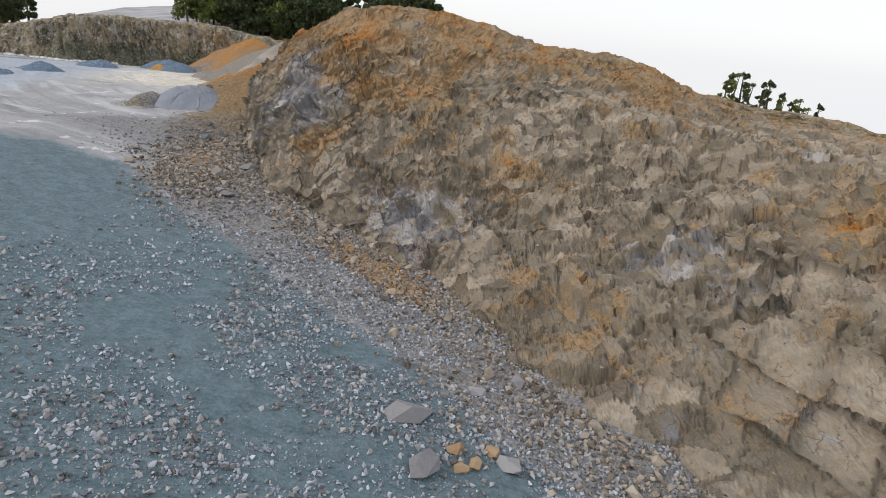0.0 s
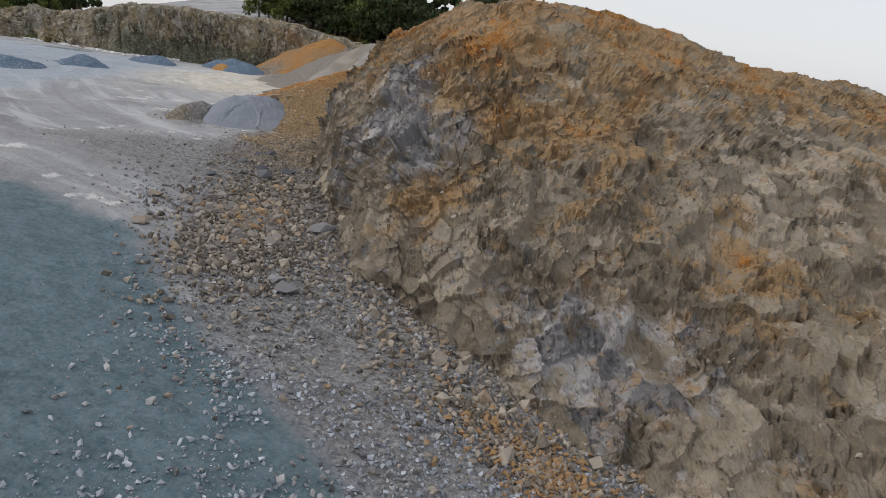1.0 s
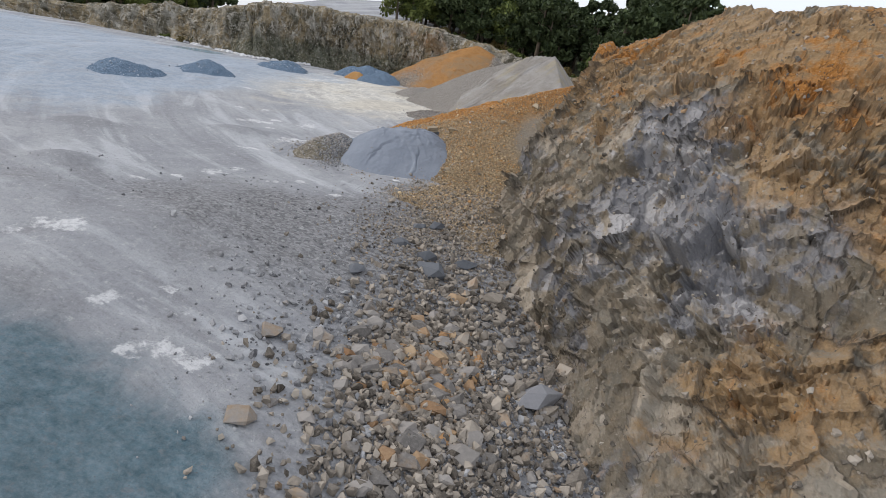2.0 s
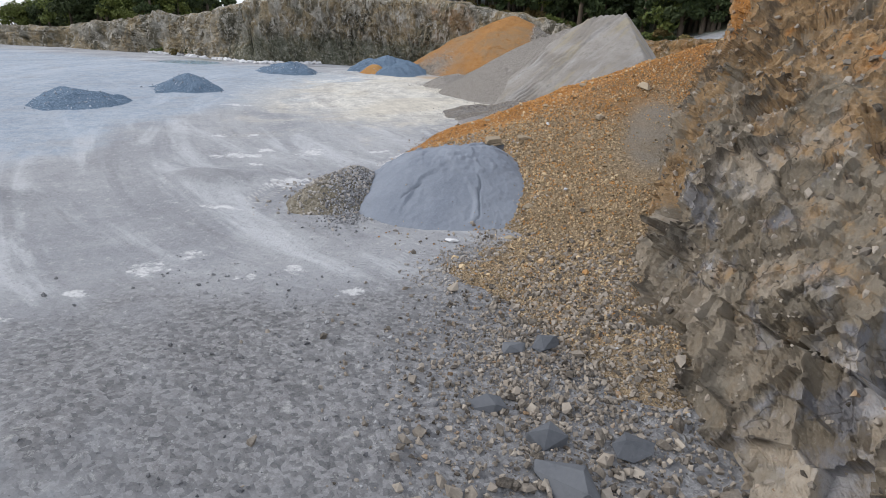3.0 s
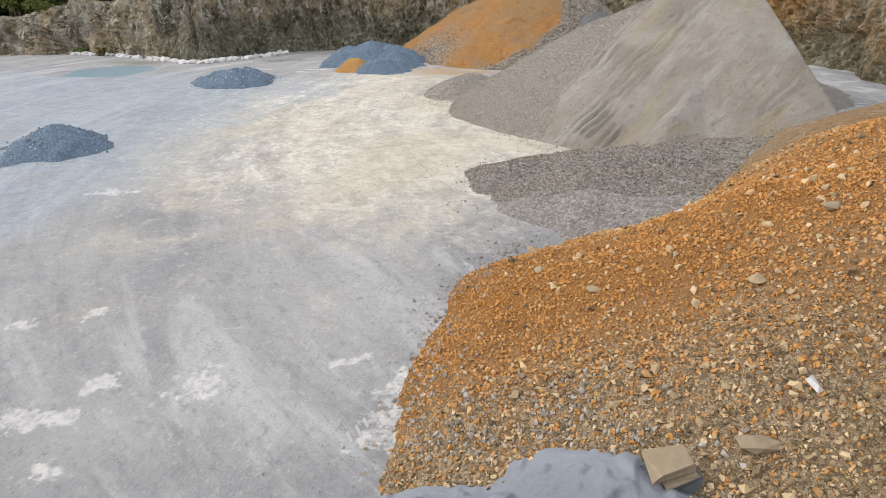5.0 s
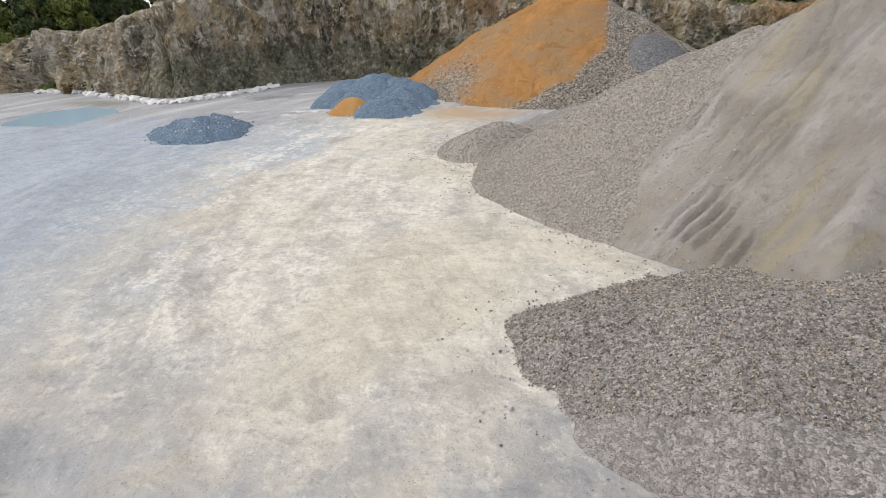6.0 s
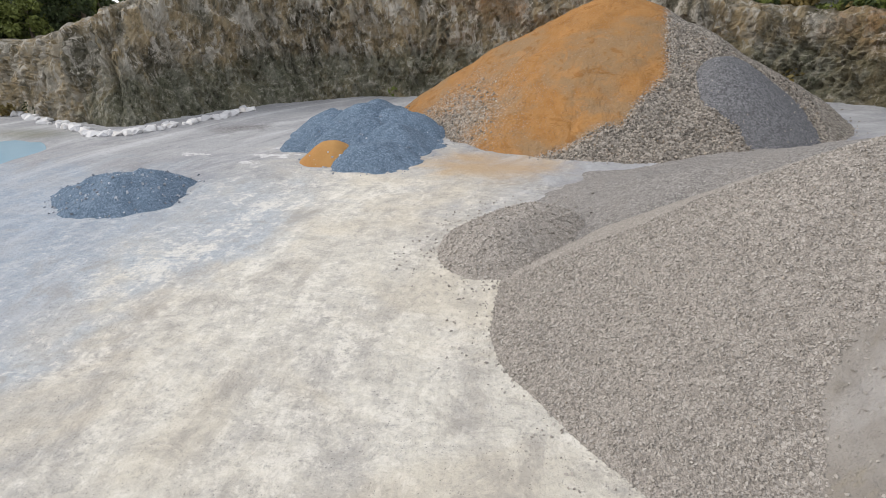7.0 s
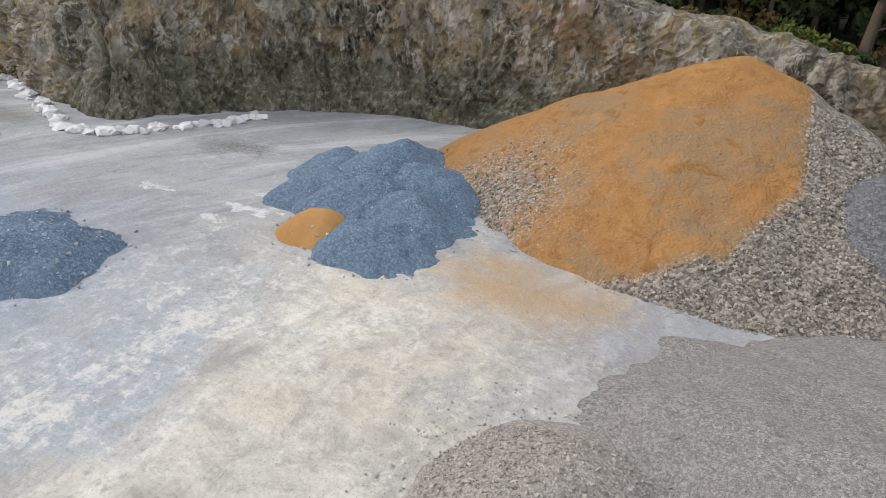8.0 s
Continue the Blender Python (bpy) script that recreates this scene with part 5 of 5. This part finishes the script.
def blocky_boulder(x, y, size, turn):
    """A split block: three stacked slabs with chipped corners, the upper ones buff, the lowest dark."""
    z = float(top_of(np.array([x]), np.array([y]))[0])
    thing = new("boulder", None)
    thing.matrix_basis = pose(x, y, z - 0.04, 4, -6, turn)
    for name, low, high, shift, material, label in (("lower_slab", 0.0, 0.4, 0.1, DARK_ROCK, "dark underside slab"), ("middle_slab", 0.36, 0.62, -0.2, BUFF_ROCK, "thin buff slab"), ("upper_slab", 0.58, 1.0, -0.05, BUFF_ROCK, "buff upper block")):
        bm = bmesh.new()
        bmesh.ops.create_cube(bm, size=1.0)
        for v in bm.verts:
            v.co = Vector((v.co.x * (1.15 + shift), v.co.y * 0.85, low + (v.co.z + 0.5) * (high - low))) * size
            v.co += Vector((random.uniform(-0.2, 0.2), random.uniform(-0.2, 0.2), random.uniform(-0.1, 0.1))) * size
        bmesh.ops.bevel(bm, geom=list(bm.edges)[::2], offset=0.1 * size, segments=1, affect="EDGES")
        me = bpy.data.meshes.new(name)
        bm.to_mesh(me)
        bm.free()
        me.materials.append(material)
        ob = new(name, me)
        ob.parent = thing
        tagged(ob, label)
    return tagged(thing, "blocky buff boulder with a dark underside behind the dust heap", "boulder")


random.seed(4)
blocky_boulder(-0.12, 18.85, 0.36, 25)
place_rocks("pale_stone", [(-0.1, 14.5, 0.14, 0), (0.3, 24.6, 0.1, 40), (2.1, 17.0, 0.09, 80), (1.2, 19.8, 0.1, 100)], "pale whitish stone lying on rusty gravel", "stone", "pale stones", WHITE_STONE, flat=(1.3, 0.9, 0.6))
# The row of white stones before the far wall.
row = along([(-40.5, 52.2, 0), (-37, 52.5, 0), (-31, 50.0, 0), (-27.7, 48.8, 0), (-26.1, 49.8, 0), (-24.7, 52.4, 0), (-24.1, 54.8, 0)], 130)
row = np.array([q for n, q in enumerate(row) if not (n % 9 in (4, 7) and n > 70)])
k = len(row)
place_rocks("white_rock", np.column_stack([row[:, 0] + rng.normal(size=k) * 0.16, row[:, 1] + rng.normal(size=k) * 0.16, 0.16 + 0.2 * rng.random(k), rng.uniform(0, 360, k)]),
            "whitish limestone rock in a row along the far wall", "rock", "row of white rocks", WHITE_STONE)


# ---- trees and bushes beyond the rim ----
def part(name, verts, faces, material, parent, label="", smooth=False):
    ob = mesh_object(name, verts, faces, material, smooth)
    ob.parent = parent
    return tagged(ob, label) if label else ob


def leaf_material(name, a, b):
    m = Nodes(name, 0.7, 0.3)
    pick = m.node("ShaderNodeNewGeometry").outputs["Random Per Island"]
    colour = m.mix(pick, a, b)
    shade = m.node("ShaderNodeObjectInfo").outputs["Random"]
    return m.done(m.mix(m.ramp(shade, 0.0, 1.0, 0.0, 0.5), colour, (a[0] * 1.6, a[1] * 1.25, a[2])))


BARK = dust_material("bark", (0.09, 0.07, 0.05), (0.15, 0.12, 0.09), 0.05, 9.0)
LEAVES = leaf_material("dark_leaves", (0.022, 0.036, 0.014), (0.075, 0.1, 0.035))
FRESH = leaf_material("fresh_leaves", (0.06, 0.085, 0.02), (0.17, 0.2, 0.05))
DRY = leaf_material("dry_leaves", (0.09, 0.075, 0.03), (0.22, 0.17, 0.06))


def tube(points, radii, sides=7):
    p = np.array(points, float)
    ring = np.arange(sides) * 2 * np.pi / sides
    verts = np.concatenate([q + r * np.stack([np.cos(ring), np.sin(ring), 0 * ring], -1) for q, r in zip(p, radii)])
    faces = [(k * sides + j, k * sides + (j + 1) % sides, (k + 1) * sides + (j + 1) % sides, (k + 1) * sides + j) for k in range(len(p) - 1) for j in range(sides)]
    return verts, faces


def leaf_cloud(blobs, count, size, rng):
    """Small leaf sprays filling uneven blobs (x, y, z, r)."""
    blobs = np.array(blobs, float)
    pick = rng.choice(len(blobs), count, p=blobs[:, 3] ** 2 / (blobs[:, 3] ** 2).sum())
    d = rng.normal(size=(count, 3))
    d /= np.linalg.norm(d, axis=1, keepdims=True)
    c = blobs[pick, :3] + d * (blobs[pick, 3] * rng.random(count) ** 0.4)[:, None] * (1, 1, 0.8)
    spray = turns(count, rng)
    flat = np.array([(-1, -0.25, 0), (0.1, -0.55, 0.1), (1, 0, -0.1), (0, 0.6, 0.12)]) * size
    verts = np.einsum("nij,vj->nvi", spray, flat) * rng.uniform(0.6, 1.4, count)[:, None, None] + c[:, None]
    faces = np.arange(count * 4).reshape(-1, 4)
    return verts.reshape(-1, 3), faces


def make_tree(seed, tall, wide, leaves, pointed=0.0, sprays=1500):
    rng = np.random.default_rng(seed)
    thing = new("tree", None)
    lean = rng.normal(size=2) * 0.05 * tall
    stem = [(0, 0, -0.3), (lean[0] * 0.2, lean[1] * 0.2, tall * 0.3), (lean[0] * 0.6, lean[1] * 0.6, tall * 0.6), (lean[0], lean[1], tall * 0.92)]
    verts, faces = tube(stem, [tall * 0.035, tall * 0.026, tall * 0.016, tall * 0.004])
    blobs = []
    for n in range(12):
        h = tall * rng.uniform(0.02, 0.85)
        a = rng.uniform(0, 2 * np.pi)
        reach = wide * rng.uniform(0.4, 0.9) * (1 - pointed * h / tall)
        tip = np.array([np.cos(a) * reach, np.sin(a) * reach, h + tall * 0.1])
        v, f = tube([(lean[0] * h / tall, lean[1] * h / tall, h), tuple(tip * (0.6, 0.6, 1) - (0, 0, tall * 0.04)), tuple(tip)], [tall * 0.012, tall * 0.008, tall * 0.002], 5)
        faces += [tuple(i + len(verts) for i in q) for q in f]
        verts = np.concatenate([verts, v])
        blobs.append((*tip, wide * rng.uniform(0.28, 0.5) * (1 - 0.5 * pointed)))
    blobs.append((lean[0], lean[1], tall * 0.9, wide * 0.35 * (1 - 0.6 * pointed)))
    part("trunk", verts, faces, BARK, thing, "brown trunk with limbs", True)
    v, f = leaf_cloud(blobs, sprays, tall * 0.042, rng)
    part("crown", v, f, leaves, thing, "uneven leafy crown")
    return tagged(thing, "leafy tree on the ground beyond the quarry rim", "tree", "trees beyond the rim")


def make_bush(seed, wide, leaves):
    rng = np.random.default_rng(seed)
    thing = new("bush", None)
    blobs = [(*(rng.normal(size=2) * wide * 0.4), wide * rng.uniform(0.2, 0.5), wide * rng.uniform(0.25, 0.45)) for _ in range(6)]
    stems, faces = np.zeros((0, 3)), []
    for b in blobs[:4]:
        v, f = tube([(0, 0, -0.1), (b[0] * 0.5, b[1] * 0.5, b[2] * 0.6), b[:3]], [0.03, 0.02, 0.008], 5)
        faces += [tuple(i + len(stems) for i in q) for q in f]
        stems = np.concatenate([stems, v])
    part("stems", stems, faces, BARK, thing, "thin woody stems", True)
    v, f = leaf_cloud(blobs, 700, 0.09 * wide, rng)
    part("foliage", v, f, leaves, thing, "tangled small leaves")
    return tagged(thing, "scrubby bush on the quarry rim", "bush", "bushes on the rim")


def land_at(x, y):
    return float(ground_height(np.array([float(x)]), np.array([float(y)]))[0])


def plant(kinds, spots, rng, low, high):
    """Copies of the kinds at plan spots; the first spot of each kind takes the kind itself."""
    heights = ground_height(np.array([s[0] for s in spots], float), np.array([s[1] for s in spots], float))
    for n, ((x, y), z) in enumerate(zip(spots, heights.tolist())):
        size = float(rng.uniform(low, high))
        m = pose(x, y, z - 0.05, 0, 0, float(rng.uniform(0, 360))) @ Matrix.Scale(size, 4)
        ob = copy_thing(kinds[n % len(kinds)], m)
        ob.matrix_basis = m


rng = np.random.default_rng(77)
dark_trees = [make_tree(1, 5.0, 1.9, LEAVES), make_tree(2, 6.0, 1.7, LEAVES, 0.5), make_tree(3, 4.4, 2.0, FRESH), make_tree(4, 5.4, 1.5, LEAVES, 0.6)]
woods = []
while len(woods) < 190:
    wx, wy = rng.uniform(-19, 16), 62 + 32 * rng.random() ** 1.5
    d, side = line_distance(np.array([wx]), np.array([wy]), WALL_LINE)
    if d[0] * side[0] > 4.0:
        woods.append((wx, wy))
plant(dark_trees, woods, rng, 0.75, 1.4)
left = [(float(x), float(y)) for x, y in zip(rng.uniform(-66, -38.5, 80), rng.uniform(55, 70, 80)) if x + y < 27]
plant(dark_trees[:3], left, rng, 0.6, 0.95)
thin_trees = [make_tree(5, 5.0, 1.5, FRESH, 0.7, 380), make_tree(6, 5.6, 1.2, LEAVES, 0.75, 420)]
for n, spot in enumerate([(61.6, 66.5), (73.0, 70.5)]):
    thin_trees[n].matrix_basis = pose(*spot, land_at(*spot) - 0.05)
plant(thin_trees, [(62.5, 66), (64, 66.4), (65.5, 67), (67.2, 66.5), (68.2, 67), (69.4, 68), (71, 67), (74, 70), (75.5, 70), (77, 72), (78.4, 72), (80, 71)], rng, 0.75, 1.2)
for n, spot in enumerate([(6.0, 92.0), (9.0, 88.0), (-8.0, 90.0), (2.0, 86.0)]):
    dark_trees[n].matrix_basis = pose(*spot, land_at(*spot) - 0.05)
bushes = [make_bush(11, 1.0, FRESH), make_bush(12, 1.2, DRY), make_bush(13, 0.9, LEAVES)]
spots = [(-40.0, 53.8), (-37.0, 53.2), (-35.5, 52.9), (-33.0, 52.6), (5.5, 58.4), (8.8, 55.6), (10.6, 52.5), (12.2, 48.6), (13.0, 45.5), (13.6, 43.0), (14.3, 40.6), (-4.5, 63.6), (-1.0, 63.4), (2.6, 62.4), (-13.0, 63.0), (-18.0, 61.6)]
spots += [(float(bx), float(np.interp(bx, [-14, -7, 0, 6, 10], [65.0, 65.5, 64.5, 60.5, 53.0]) + rng.uniform(0, 2.5))) for bx in np.linspace(-13, 10, 34)]
plant(bushes, spots, rng, 0.7, 1.5)
for n, spot in enumerate([(7.2, 57.4), (12.7, 47.0), (0.9, 63.0)]):
    bushes[n].matrix_basis = pose(*spot, land_at(*spot) - 0.05)


# ---- pond and tyre marks ----
def water_material():
    m = Nodes("pond_water", 0.08, 0.5)
    return m.done((0.3, 0.44, 0.53), m.relief(m.noise(2.5, 4.0, 0.6), 0.15, 0.03))


ring = np.linspace(0, 2 * np.pi, 64, endpoint=False)
wob = 1 + 0.25 * vnoise(np.stack([np.cos(ring) * 1.4, np.sin(ring) * 1.4, 0 * ring + 3.3], -1), 8)
px, py = -30.6 + 2.8 * wob * np.cos(ring), 45.0 + 2.2 * wob * np.sin(ring)
pond_z = -0.36
water = mesh_object("water", np.column_stack([px, py, 0 * px + pond_z]), [list(range(64))], water_material(), False)
tagged(water, "shallow milky pale-blue pond on the quarry floor", "water", kind="structure")


def tyre_track(start, way, bars, width, gap, label, mud):
    """Pressed ridges left by a loader's tyre: a row of short slanted bars of pale dried mud."""
    track = new("tyre_track", None)
    d = np.array(way, float) / np.hypot(*way)
    side = np.array([-d[1], d[0]])
    base = float(ground_height(np.array([start[0]]), np.array([start[1]]))[0])
    track.matrix_basis = pose(*start, base)
    for n in range(bars):
        for s in (-1, 1):
            a = d * gap * n + side * s * 0.03
            b = a + side * s * width * 0.5 + d * gap * 0.9
            across = d * gap * 0.24
            ring = [a - across, a + across, b + across, b - across]
            z = ground_height(np.array([q[0] for q in ring]) + start[0], np.array([q[1] for q in ring]) + start[1]) - base
            top = [q * 0.6 + (a + b) * 0.2 for q in ring]
            verts = [(*q, h - 0.02) for q, h in zip(ring, z)] + [(*q, h + 0.008) for q, h in zip(top, z)]
            faces = [(4, 5, 6, 7)] + [(j, (j + 1) % 4, 4 + (j + 1) % 4, 4 + j) for j in range(4)]
            part("ridge", np.array(verts), faces, mud, track)
    return tagged(track, label, "tyre track", "tyre tracks")


TRACK_MUD = dust_material("pale_dried_mud", (0.34, 0.335, 0.33), (0.5, 0.49, 0.485), 0.02, 6.0)
tyre_track((-5.75, 15.3), (0.05, 1.0), 12, 0.6, 0.16, "pale ribbed tyre track pressed into dried mud", TRACK_MUD)
tyre_track((-3.75, 19.5), (0.35, 1.0), 10, 0.5, 0.16, "pale ribbed tyre track beside the debris slope", TRACK_MUD)
GREY_MUD = dust_material("grey_mud", (0.3, 0.303, 0.312), (0.4, 0.4, 0.405), 0.02, 6.0)
for spot, way, bars in (((-1.75, 12.3), (0.08, 1.0), 13), ((-0.75, 12.4), (0.05, 1.0), 11)):
    tyre_track(spot, way, bars, 0.5, 0.12, "faint grey ribbed tyre track before the dust heap", GREY_MUD)
